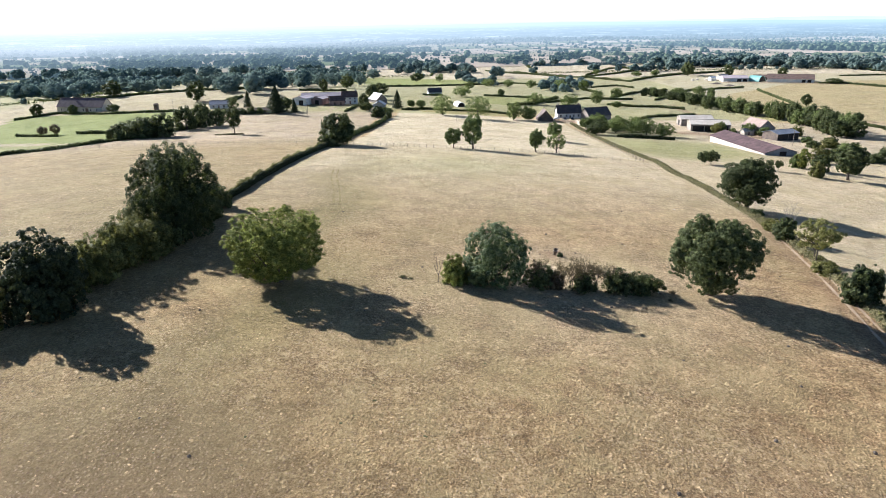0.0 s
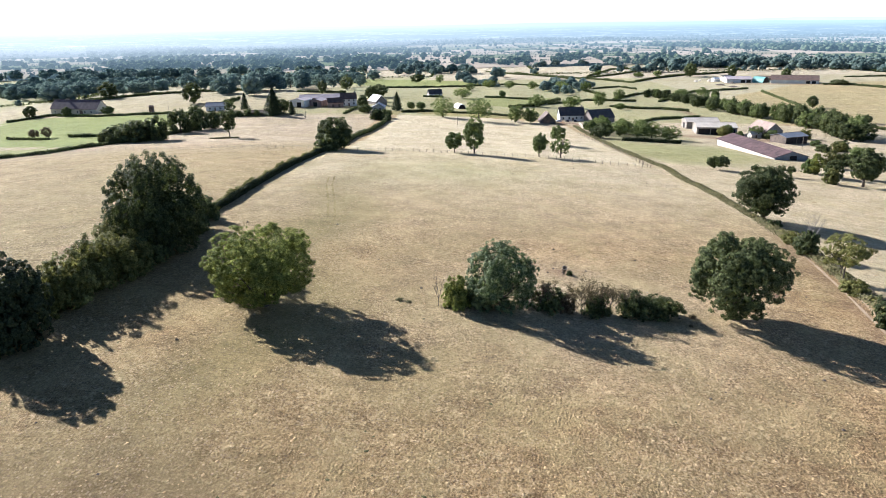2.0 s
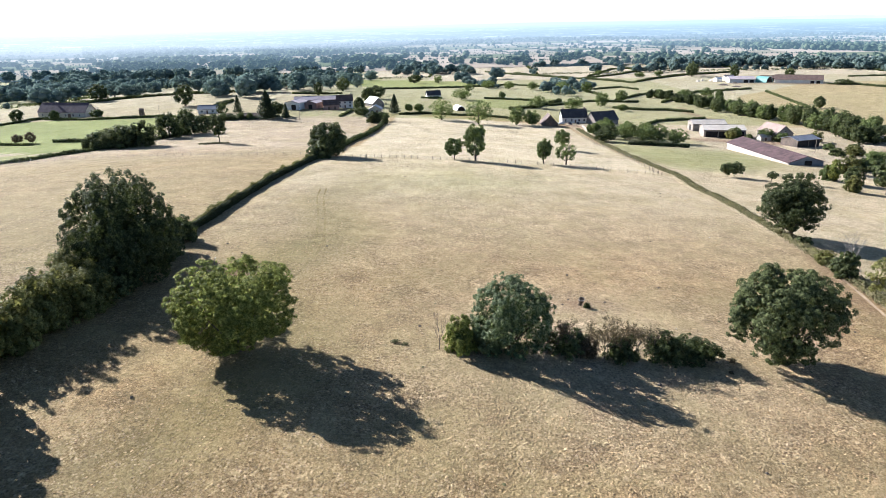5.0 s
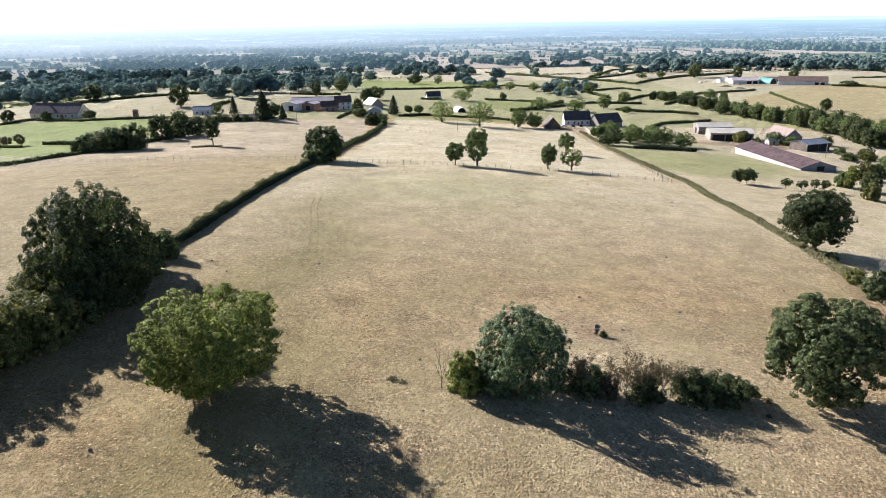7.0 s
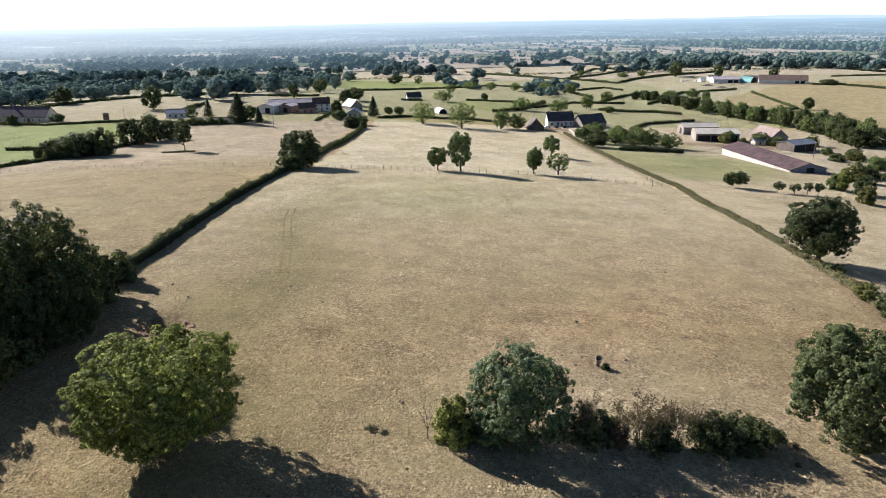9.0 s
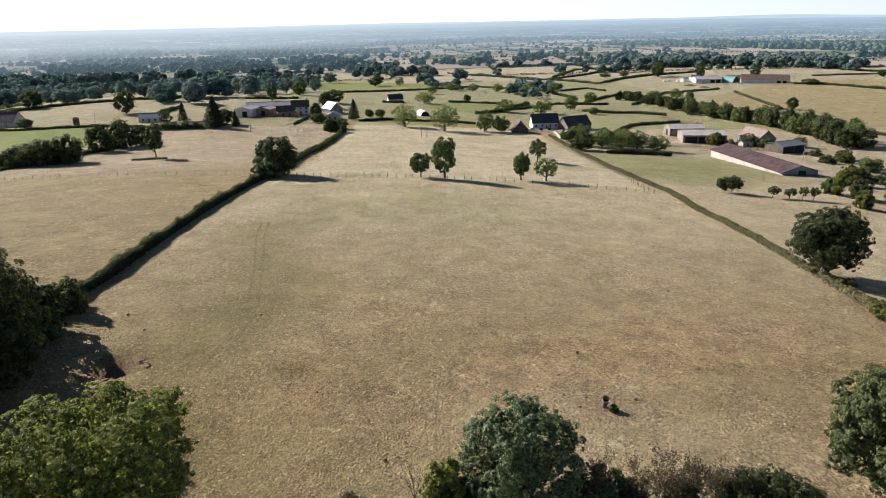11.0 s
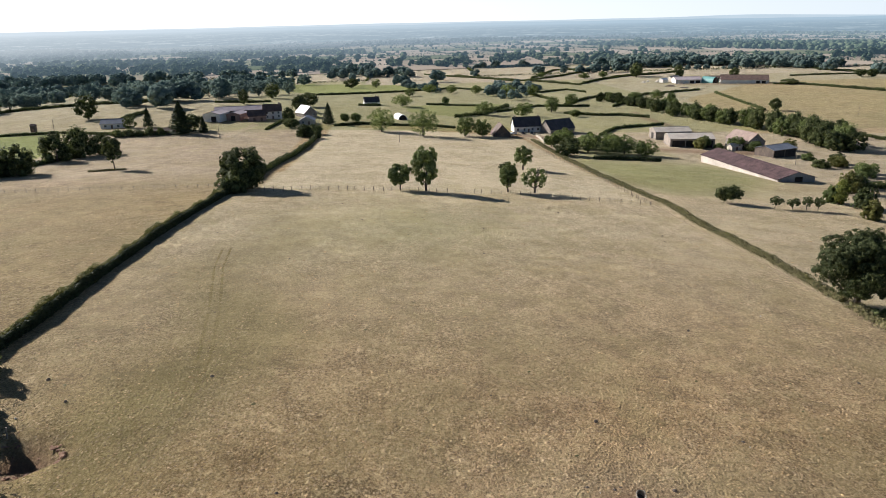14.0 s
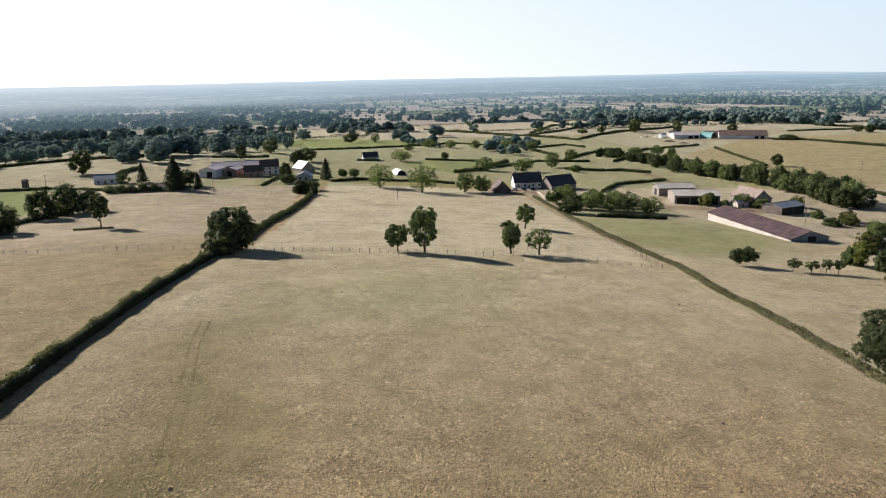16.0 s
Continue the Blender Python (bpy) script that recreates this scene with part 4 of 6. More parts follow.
bush("hedge_bush", -57.5, 84.5, 7.5, 7.0, "olive green bush at the end of the hedge", LEAF_HEDGE, 6000, 0.34, 4)
bush("hedge_bush", -50.5, 102.0, 8.0, 8.0, "tall leafy hedge bush", LEAF_HEDGE, 6000, 0.34, 26)
bush("hedge_bush", -48.5, 110.0, 7.8, 8.0, "tall leafy hedge bush", LEAF_HEDGE, 6000, 0.34, 27)
bush("hedge_bush", -47.0, 118.0, 5.6, 8.0, "leafy hedge bush below the oak", LEAF_OAK, 5000, 0.34, 28)
bush("hedge_bush", -46.0, 131.0, 5.0, 8.0, "leafy hedge bush below the oak", LEAF_OAK, 5000, 0.34, 29)
bush("hedge_bush", -58.0, 72.5, 6.5, 8.0, "olive green bush at the end of the hedge", LEAF_HEDGE, 5000, 0.34, 5)
tree("hedge_tree", -46.5, 139.5, 8.0, 8.0, "dense dark tree behind the tall oak", LEAF_OAK, -0.3, 14000, 0.42, 30, 29, 0.3)
bush("hedge_bush", -46.5, 147.0, 5.0, 7.0, "dark bush at the start of the field hedge", LEAF_OAK, 4000, 0.34, 31)
bush("hedge_bush", -45.5, 137.0, 4.5, 7.0, "dark bush at the start of the field hedge", LEAF_OAK, 5000, 0.34, 6)
bush("hedge_bush", -41.4, 268.5, 6.2, 9.4, "dark bush under the hedge tree", LEAF_OAK, 5000, 0.42, 7)
bush("thicket_bush", 4.9, 102.8, 5.0, 4.4, "yellowish green bush beside the maple", LEAF_LIME, 4200, 0.28, 8)
bush("thicket_bush", 8.0, 103.2, 3.2, 5.0, "low dark undergrowth below the maple", LEAF_OAK, 2600, 0.28, 9)
bush("thicket_bush", 18.4, 103.4, 3.9, 5.6, "scrubby dark green thorn bush", LEAF_OAK, 4200, 0.22, 10)
bush("thicket_bush", 21.0, 103.0, 3.0, 3.6, "scrubby thorn bush in the thicket row", LEAF_HAW, 2400, 0.20, 11)
bush("thicket_bush", 25.4, 102.6, 3.3, 4.8, "dark green hawthorn bush below dead twigs", LEAF_OAK, 3200, 0.22, 12)
bush("thicket_bush", 31.0, 103.2, 4.0, 6.0, "dark bramble bush in the thicket row", LEAF_OAK, 4600, 0.22, 13)
bush("thicket_bush", 35.2, 103.6, 3.4, 6.6, "low dark bramble mound", LEAF_OAK, 4400, 0.22, 14)
bush("grass_tuft", 39.8, 103.4, 0.52, 1.20, "dark tuft beside the thicket", LEAF_HAW, 240, 0.2, 15, 1)
bush("grass_tuft", 38.5, 100.2, 0.33, 0.72, "small dark tuft in dry grass", LEAF_HAW, 120, 0.18, 16, 1)
bush("grass_tuft", -3.5, 104.6, 0.30, 1.3, "small brown tuft in dry grass", WEED, 160, 0.18, 17, 1)
bush("grass_tuft", -2.2, 104.0, 0.26, 1.0, "small brown tuft in dry grass", WEED, 120, 0.18, 18, 1)
bush("bank_bush", 76.5, 142.5, 4.8, 6.0, "green bush with dead branches on the bank", LEAF_OAK, 5200, 0.32, 21)
bush("bank_bush", 71.5, 105.0, 7.0, 6.6, "round green bush on the hedge bank", LEAF_OAK, 7500, 0.34, 22)
bush("bank_bush", 77.5, 150.5, 2.6, 5.0, "low bramble bush on the bank", LEAF_HEDGE, 2200, 0.32, 23)
bush("bank_bush", 80.4, 165.0, 1.8, 4.0, "dark bramble below the bank oak", LEAF_OAK, 1500, 0.32, 24)
bush("bank_bush", 73.0, 119.5, 2.4, 5.0, "low bramble bush on the bank", LEAF_HEDGE, 2200, 0.32, 25)
for x, y, h, w, s in ((103.0, 262.6, 5.0, 5.0, 1), (106.4, 263.6, 5.2, 6.0, 2)):
    bush("pasture_bush", x, y, h, w, "dark forked bush in the lower pasture", LEAF_OAK, 1800, 0.4, 40 + s, base=0.1)
for x, y, h, w, s in ((116.3, 257.3, 3.6, 4.4, 1), (121.3, 256.5, 3.4, 4.2, 2), (125.2, 255.9, 4.3, 3.8, 3), (128.4, 255.2, 4.4, 3.6, 4)):
    tree("orchard_tree", x, y, h, w, "small leaning fruit tree in the lower pasture", LEAF_OAK, 0.3, 900, 0.4, 12, 60 + s, 0.1, group="young fruit trees", lean=(0.4, 0))
for x, y, h, w, s in ((147.5, 262.0, 8.2, 9.0, 1), (143.0, 270.0, 7.0, 8.0, 2), (162.4, 290.2, 8.4, 9.7, 3), (172.0, 300.0, 6.5, 9.0, 4), (201.1, 334.6, 5.8, 12.0, 5), (137.5, 244.7, 6.6, 6.4, 6),
                      (212.0, 322.0, 6.0, 11.0, 7), (186.0, 318.0, 4.0, 9.0, 8), (160.0, 262.0, 7.0, 8.0, 9), (192.0, 300.0, 5.0, 10.0, 10)):
    bush("scrub_bush", x, y, h * 0.88, w * 0.82, "tall green scrub bush in the hollow", (LEAF_HEDGE, LEAF_OAK, LEAF_ASH)[s % 3], 2600, 0.5, 70 + s)

for x, y, h, w, s in ((164.0, 409.0, 7.0, 6.5, 1), (172.0, 404.5, 4.0, 5.0, 2), (186.5, 401.0, 4.2, 6.0, 3), (208.0, 402.0, 6.5, 8.5, 4), (198.0, 370.0, 3.6, 6.5, 5), (190.0, 348.0, 4.0, 8.0, 6), (200.0, 351.0, 5.5, 9.0, 7), (194.0, 326.0, 6.0, 10.0, 8), (206.0, 360.0, 5.0, 9.0, 9)):
    bush("yard_bush", x, y, h, w, "leafy shrub growing round the farm buildings", (LEAF_OAK, LEAF_HEDGE, LEAF_ASH)[s % 3], 1300, 0.55, 170 + s, group="farmyard shrubs")
tree("willow_tree", 143.6, 267.5, 8.4, 6.0, "slender yellowish green tree among the scrub", LEAF_LIME, -0.05, 2600, 0.5, 26, 73, 0.2)

# bare and dying shrubs
def bare_shrub(x, y, h, label, seed, mat=PALE_BARK, spread=0.5, lean=0.0, r=0.08):
    t = thing("bare_shrub", pose(x, y, gz(x, y), 0, 0, 40 * seed), label, "shrub", "bare shrubs")
    part("branch", twigs(np.random.default_rng(seed), h, spread, 5, r, lean), mat, t)
    return t


bare_shrub(2.3, 102.8, 4.6, "bare slender sapling at the end of the thicket", 1, BARK, 0.35, r=0.07)
def thorn(x, y, h, w, label, seed, leaf_mat=LEAF_HAW, n=1500):
    """A half-dead thorn: several forking stems with thin brown leaves at their tips."""
    rng = np.random.default_rng(seed + 40)
    t = thing("thorn_bush", pose(x, y, gz(x, y)), label, "bush", "half-dead thorns")
    tips = []
    for k in range(5):
        V, F = twigs(rng, h * rng.uniform(0.75, 1.05), 0.62, 4, 0.055, rng.uniform(-0.7, 0.7))
        a, (ox, oy) = rng.uniform(0, 6.28), rng.uniform(-0.22, 0.22, 2) * w
        V = [(ox + p[0] * math.cos(a) - p[1] * math.sin(a), oy + p[0] * math.sin(a) + p[1] * math.cos(a), p[2]) for p in V]
        part("branch", (V, F), BARK, t)
        tips.append(np.array(V)[np.array(V)[:, 2] > 0.38 * h])
    P = np.concatenate(tips)
    P = P[rng.integers(0, len(P), n)] + rng.normal(0, 0.16, (n, 3))
    part("foliage", above_ground(*leaves(rng, P, unit(rng, n), 0.17)), leaf_mat, t, "thin brown leaves")
    return t


thorn(17.6, 103.6, 5.4, 3.6, "half-dead brown thorn in the thicket row", 1)
thorn(22.6, 103.1, 5.0, 3.4, "half-dead brown thorn in the thicket row", 2)
thorn(24.6, 103.0, 6.0, 5.0, "rusty brown hawthorn with thinning leaves", 3, n=2200)
thorn(26.6, 103.2, 5.4, 3.6, "rusty brown hawthorn with thinning leaves", 4, n=1900)
thorn(29.6, 103.6, 5.6, 3.4, "leafless grey thorn in the thicket row", 5, n=500)
bare_shrub(78.2, 142.6, 9.0, "dead pale branches above the bank bush", 5, PALE_BARK, 0.55, 0.2, 0.11)
bare_shrub(75.4, 143.2, 8.6, "dead pale branches above the bank bush", 6, PALE_BARK, 0.55, -0.2, 0.11)

# ---- trees on the middle ground ----
tree("ash_tree", 14.5, 270.0, 14.2, 8.4, "tall olive green tree beside the wire fence", LEAF_ASH, 0.10, 9000, 0.44, 44, 31, 0.28, 3, squash=1.05, fill=0.05, core=True)
tree("ash_tree", 6.9, 271.6, 8.0, 8.2, "smaller round olive tree beside the wire fence", LEAF_ASH, 0.20, 6000, 0.42, 40, 32, 0.2, 3, fill=0.05, core=True)
tree("ash_tree", 39.2, 270.6, 9.2, 6.8, "slim olive tree beside the wire fence", LEAF_ASH, 0.20, 5600, 0.42, 40, 33, 0.2, 3, fill=0.05, core=True)
tree("ash_tree", 47.4, 270.4, 8.2, 9.0, "thinly leaved spreading tree beside the wire fence", LEAF_ASH, 0.18, 1500, 0.46, 26, 34, 0.26, 7)
bare_shrub(47.4, 270.2, 8.6, "bare spreading branches of a half-dead tree", 8, BARK, 0.6, r=0.2)
tree("ash_tree", 55.2, 326.5, 9.4, 8.2, "pale olive tree in the far paddock", LEAF_ASH, 0.2, 3600, 0.48, 36, 35, fill=0.05, core=True)
bush("pasture_bush", 49.2, 330.3, 2.2, 6.0, "low dark bush in the far paddock", LEAF_OAK, 700, 0.5, 50)
tree("field_tree", -99.4, 338.0, 13.0, 8.6, "slim tree with a bare trunk in the pasture", LEAF_OAK, 0.32, 3600, 0.52, 36, 36, 0.22, fill=0.05, core=True)
hedge([(-108, 336), (-95, 338)], 0.7, 1.6, "small patch of weeds under the slim tree", WEED, 30, 0.5, 90, "weed_patch")

GROUPS = [
    # hamlet and paddock trees: x, y, height, width
    (LEAF_ASH, "hamlet_tree", "leafy green tree at the far end of the paddock", 2600, 0.7,
     ((1.9, 475.9, 13.6, 15.2), (24.9, 455.0, 14.9, 15.2), (48.6, 457.5, 11.0, 11.4), (58.6, 458.6, 9.4, 9.8), (-21.2, 524.8, 5.3, 5.8), (-14.3, 527.3, 5.3, 7.6))),
    (LEAF_OAK, "hedge_tree", "dark green tree in a row beside the meadow", 2600, 0.7,
     ((-152.4, 338.5, 8.8, 12.5), (-144.0, 336.6, 10.8, 14.0), (-135.0, 338.0, 11.4, 14.0), (-148, 341, 8.0, 11.0), (-139, 341, 9.0, 12.0), (-137.1, 376.9, 12.5, 12.1), (-132.8, 389.7, 13.5, 12.2), (-127.0, 396.0, 10.0, 11.0), (-158, 337, 6.5, 7.5))),
    (LEAF_HAW, "fruit_tree", "thin fruit tree in the green meadow", 420, 0.6, ((-223.1, 388.9, 5.1, 6.0), (-213.1, 384.5, 6.5, 6.5))),
    (LEAF_OAK, "pasture_tree", "dark round tree standing in far pasture", 1600, 1.0,
     ((-287.5, 617.1, 14.6, 17.0), (-188.7, 543.2, 16.0, 16.6), (-168.9, 914.5, 14.0, 16.6), (-32.9, 919.8, 11.3, 17.4), (340.5, 984.4, 18.7, 19.3), (-56.0, 582.0, 12.0, 11.0), (333.7, 963.2, 16.4, 16.1),
      (373.8, 922.9, 17.0, 14.1), (426.6, 887.6, 13.8, 12.9), (572.1, 866.3, 9.1, 12.8), (577.7, 853.5, 9.6, 13.2), (444.2, 800.0, 5.9, 17.0), (306.2, 585.5, 9.8, 10.0), (289.8, 480.9, 6.3, 7.4))),
    (LEAF_ASH, "field_tree", "rounded field tree on a hedge line", 1500, 0.9,
     ((162.8, 651.6, 10.3, 10.5), (134.2, 604.3, 12.1, 14.0), (105.4, 576.3, 10.2, 15.4), (78.2, 582.0, 10.3, 14.2), (144.6, 572.5, 5.3, 10.0), (255.0, 693.9, 8.6, 13.0), (251.5, 653.5, 10.5, 7.8),
      (233.9, 694.3, 7.6, 15.0), (220.6, 1018.4, 8.2, 10.0), (294.7, 982.3, 8.0, 14.0), (267.9, 973.6, 7.2, 16.0), (126.9, 752.1, 11.9, 16.0), (151.4, 748.4, 11.9, 13.8), (53.5, 813.9, 8.7, 16.0))),
    (LEAF_ASH, "garden_tree", "leafy garden tree near the farm buildings", 2000, 0.7,
     ((93.1, 413.5, 8.7, 9.2), (100.1, 391.7, 9.2, 11.4), (108.7, 388.4, 9.2, 11.3), (116.5, 387.0, 8.6, 11.0), (124.1, 380.0, 7.0, 11.4), (104.0, 402.0, 7.5, 10.0), (114.0, 402.0, 7.0, 9.0), (167.2, 412.0, 6.0, 6.0), (182.5, 408.0, 6.2, 7.0), (188.6, 399.0, 5.0, 6.4),
      (100.7, 438.3, 6.1, 9.2), (87.5, 413.0, 6.0, 7.0))),
    (LEAF_OAK, "garden_tree", "dark garden tree beside the houses", 1800, 0.8,
     ((-55.3, 506.5, 10.0, 8.0), (-53.9, 617.8, 10.2, 13.1), (-51.6, 490.2, 5.3, 9.0), (-38.9, 446.4, 6.4, 7.6), (-35.0, 459.1, 5.0, 7.8), (-31.7, 438.9, 4.2, 3.9), (-107.8, 480.0, 9.0, 12.0),
      (-93.5, 698.7, 12.1, 12.4), (-104.5, 627.2, 11.1, 8.0), (86.0, 377.7, 5.9, 10.0), (93.0, 395.0, 6.8, 9.0), (-261.0, 496.0, 6.0, 7.0), (-233.0, 496.0, 5.0, 7.0), (-290.0, 500.0, 8.0, 9.0))),
    (LEAF_HAZED, "valley_tree", "large rounded oak at the near edge of the valley woodland", 1900, 1.1,
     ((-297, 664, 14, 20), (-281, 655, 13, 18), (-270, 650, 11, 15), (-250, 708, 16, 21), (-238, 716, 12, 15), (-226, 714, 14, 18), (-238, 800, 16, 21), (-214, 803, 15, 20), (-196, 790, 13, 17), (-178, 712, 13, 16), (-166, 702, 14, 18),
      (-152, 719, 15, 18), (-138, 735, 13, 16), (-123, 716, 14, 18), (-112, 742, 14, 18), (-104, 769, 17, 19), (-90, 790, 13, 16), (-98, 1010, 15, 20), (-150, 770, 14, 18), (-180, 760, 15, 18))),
    (LEAF_ASH, "field_tree", "pale field tree beyond the polytunnel", 1300, 0.9,
     ((19.2, 640.0, 10.0, 15.0), (57.0, 660.0, 7.0, 7.2), (-2.8, 918.6, 10.5, 11.5), (-103.7, 905.4, 12.8, 13.2), (30, 760, 8, 12), (75, 800, 9, 11), (100, 790, 9, 12), (120, 770, 10, 12))),
]
seed = 100
for mat, name, label, n, leaf, rows in GROUPS:
    n, leaf = int(n * 1.8), leaf * 0.7
    grown = {"hamlet_tree": 1.15, "hedge_tree": 1.2, "garden_tree": 1.25}.get(name, 1.08)
    for x, y, h, w in rows:
        seed += 1
        h, w = h * (1 + 0.5 * (grown - 1)), w * grown
        tree(name, x, y, h, w, label, mat, -0.3 if name == "hedge_tree" else 0.0, n, leaf, 64, seed, rough=0.9, fill=0.14 if mat is LEAF_ASH else 0.05, core=mat is not LEAF_ASH, squash=float(1.0 + 0.12 * math.sin(seed * 2.3)), lean=(math.sin(seed), math.cos(seed)))
# the belt of trees behind the farm
BELT = [(199, 692), (216, 638), (219, 580), (222, 551), (232, 523), (240, 505), (242, 478), (240, 448), (236, 420), (232, 395)]
rng = np.random.default_rng(5)
for i, (x, y) in enumerate(run_of(BELT, 4.3)):
    x, y = x + rng.uniform(-3, 11), y + rng.uniform(-3, 3)
    seed += 1
    far = 0.62 + 0.38 * min(1.0, max(0.0, (640 - y) / 180))
    tree("belt_tree", x, y, far * rng.uniform(10, 16), far * rng.uniform(11.5, 16), "dense green tree in the belt behind the farm", (LEAF_OAK, LEAF_OAK, LEAF_OAK, LEAF_ASH)[i % 4], -0.15, 2800, 0.55, 60, seed, rough=0.9, fill=0.05, core=True, group="tree belt")
conifer(-109.0, 466.0, 17.5, 17.0, "broad dark pyramidal cedar beside the farm", 7, 9000, 0.75)
tree("garden_tree", -147.0, 497.0, 8.5, 9.5, "round dark tree beside the bungalow", LEAF_OAK, -0.1, 1600, 0.7, 22, 72)
for x, y, h, w, s in ((-141.0, 459.0, 4.5, 7.0, 1), (-135.5, 460.0, 5.0, 6.5, 2), (-130.0, 460.0, 4.0, 7.0, 3), (-125.0, 462.0, 5.5, 6.0, 4), (-119.0, 462.0, 4.5, 6.0, 5), (-54.5, 498.0, 5.0, 6.0, 6), (-41.0, 447.0, 4.5, 6.5, 7), (-36.5, 446.0, 5.0, 6.0, 8)):
    bush("garden_bush", x, y, h, w, "dense dark shrub in the garden edge", LEAF_OAK, 900, 0.6, 140 + s, group="garden shrubs")
conifer(-31.2, 512.0, 13.0, 10.5, "dark pointed conifer by the garden wall", 2)
conifer(-137.0, 499.0, 11.5, 8.5, "dark conifer behind a small house", 3, 1600)
conifer(-98.0, 470.0, 9.0, 7.0, "dark conifer beside the farm", 4, 1600)

# ---- woods and the patchwork beyond ----
def far_crown(rng, clumps, sprays, leaf):
    """A far tree one unit high and wide: leafy clumps bulging round a core, with loose sprays at the rim."""
    V, F, n = [], [], 0
    core, clumps = (0.34 if clumps > 2 else 0.45), max(clumps, 1)
    g = (np.arange(clumps) + 0.5) / clumps
    turn = np.arange(clumps) * 2.39996 + rng.uniform(0, 6.28)
    up = np.clip(1 - 1.75 * g + rng.normal(0, 0.06, clumps), -0.8, 1)
    D = np.stack([np.sqrt(1 - up ** 2) * np.cos(turn), np.sqrt(1 - up ** 2) * np.sin(turn), up], 1)
    R = rng.uniform(0.75, 1.25, clumps) * 0.62 / clumps ** 0.45
    C = D * (0.5 - R * rng.uniform(0.75, 1.1, clumps))[:, None] + (0, 0, 0.5)
    for c, r in [((0, 0, 0.46), core)] + (list(zip(C, R)) if clumps > 1 else []):
        V.append(np.asarray(c) + ICO_V * r * rng.uniform(0.78, 1.22, (12, 1)) * (1, 1, 0.92))
        F.append(ICO_F + n)
        n += 12
    k = rng.integers(0, clumps, sprays)
    e = unit(rng, sprays) + D[k] * 0.8
    e /= np.linalg.norm(e, axis=1, keepdims=True)
    v, f = leaves(rng, C[k] + e * (R[k] * rng.uniform(0.9, 1.25, sprays))[:, None], e, leaf, 0.6)
    V, F = np.concatenate(V + [v]), np.concatenate(F + [f + n])
    V[:, 2] = np.maximum(V[:, 2], 0.0)
    return V, F


def wood(name, spots, label, clumps, sprays, leaf, mat=LEAF_HAZED, seed=0, category="woodland", kind="stuff"):
    """Far woodland: many uneven leafy crowns, as one growth."""
    rng = np.random.default_rng(seed + 3000)
    kinds = [far_crown(rng, clumps + int(rng.integers(0, 4)) * (clumps > 2), sprays, leaf) for _ in range(9)]
    S = np.array(spots)
    zs = ground(S[:, 0], S[:, 1])
    ang = rng.uniform(0, 6.28, len(S))
    VV, FF, n = [], [], 0
    for i in range(len(S)):
        V, Fk = kinds[int(rng.integers(0, 9))]
        c, s = math.cos(ang[i]), math.sin(ang[i])
        w, h = S[i, 3], S[i, 2]
        VV.append(np.stack([(V[:, 0] * c - V[:, 1] * s) * w + S[i, 0], (V[:, 0] * s + V[:, 1] * c) * w + S[i, 1], V[:, 2] * h + zs[i] - 0.2], -1))
        FF.append(Fk + n)
        n += len(V)
    ob = part(name, (np.concatenate(VV), np.concatenate(FF)), mat, smooth=True)
    return tagged(ob, label, category, kind=kind)


def within(q, poly):
    hit = np.zeros(len(q), bool)
    for (ax, ay), (bx, by) in zip(poly, poly[1:] + poly[:1]):
        cr = (ay > q[:, 1]) != (by > q[:, 1])
        hit ^= cr & (q[:, 0] < (bx - ax) * (q[:, 1] - ay) / (by - ay + 1e-12) + ax)
    return hit


def fill_poly(poly, area, hmin, hmax, seed, gap=0.0, clear=()):
    """Tree places over a piece of the plan: x, y, height, width."""
    rng = np.random.default_rng(seed)
    P = np.array(poly, float)
    lo, hi = P.min(0), P.max(0)
    q = rng.uniform(lo, hi, (int((hi - lo).prod() / area), 2))
    q = q[within(q, poly)]
    for c in clear:
        q = q[~within(q, c)]
    if gap:
        # rows of trees with small fields between
        rows_ = 0.7 * np.sin(q[:, 1] / 62 + 1.3 * np.sin(q[:, 0] / 110)) + 0.5 * np.sin(q[:, 0] / 43 + q[:, 1] / 150)
        q = q[(rows_ > 0.7 * gap - 0.15) | (rng.uniform(0, 1, len(q)) < 0.06)]
    h = hmin * 0.6 + (hmax - hmin * 0.6) * rng.uniform(0, 1, len(q)) ** 1.2
    return [(a, b, c, c * rng.uniform(0.95, 1.4)) for (a, b), c in zip(q, h)]


CLEARINGS = [[(-473, 1110), (-467, 1172), (-324, 840), (-356, 854)], [(-326, 1162), (-375, 1376), (-325, 1382), (-262, 1106)], [(-348, 1723), (-263, 1747), (-298, 2094), (-469, 2225)],
             [(-311, 1339), (-267, 1313), (-231, 1127), (-262, 1154)], [(-111, 881), (-116, 816), (-133, 707), (-144, 757), (-139, 1005)]]
VALLEY = fill_poly([(-1000, 1250), (-640, 1010), (-520, 820), (-420, 705), (-297, 672), (-239, 620), (-188, 596), (-174, 600), (-147, 595), (-149, 639), (-129, 689), (-99, 710), (-110, 926), (-114, 1043), (-51, 1001), (-22, 1024), (24, 1039), (54, 959), (85, 947),
                                (95, 1043), (28, 1197), (-29, 1250), (-105, 1250), (-420, 1250)], 250, 8, 18, 1, 0.32, CLEARINGS)
wood("valley_trees", [q for q in VALLEY if math.hypot(q[0], q[1]) < 860], "round dark trees at the near edge of the valley woodland", 17, 420, 0.07, LEAF_HAZED, 2)
wood("valley_trees", [q for q in VALLEY if math.hypot(q[0], q[1]) >= 860], "thick valley woodland of round dark trees with small clearings", 11, 80, 0.10, LEAF_HAZED, 1)
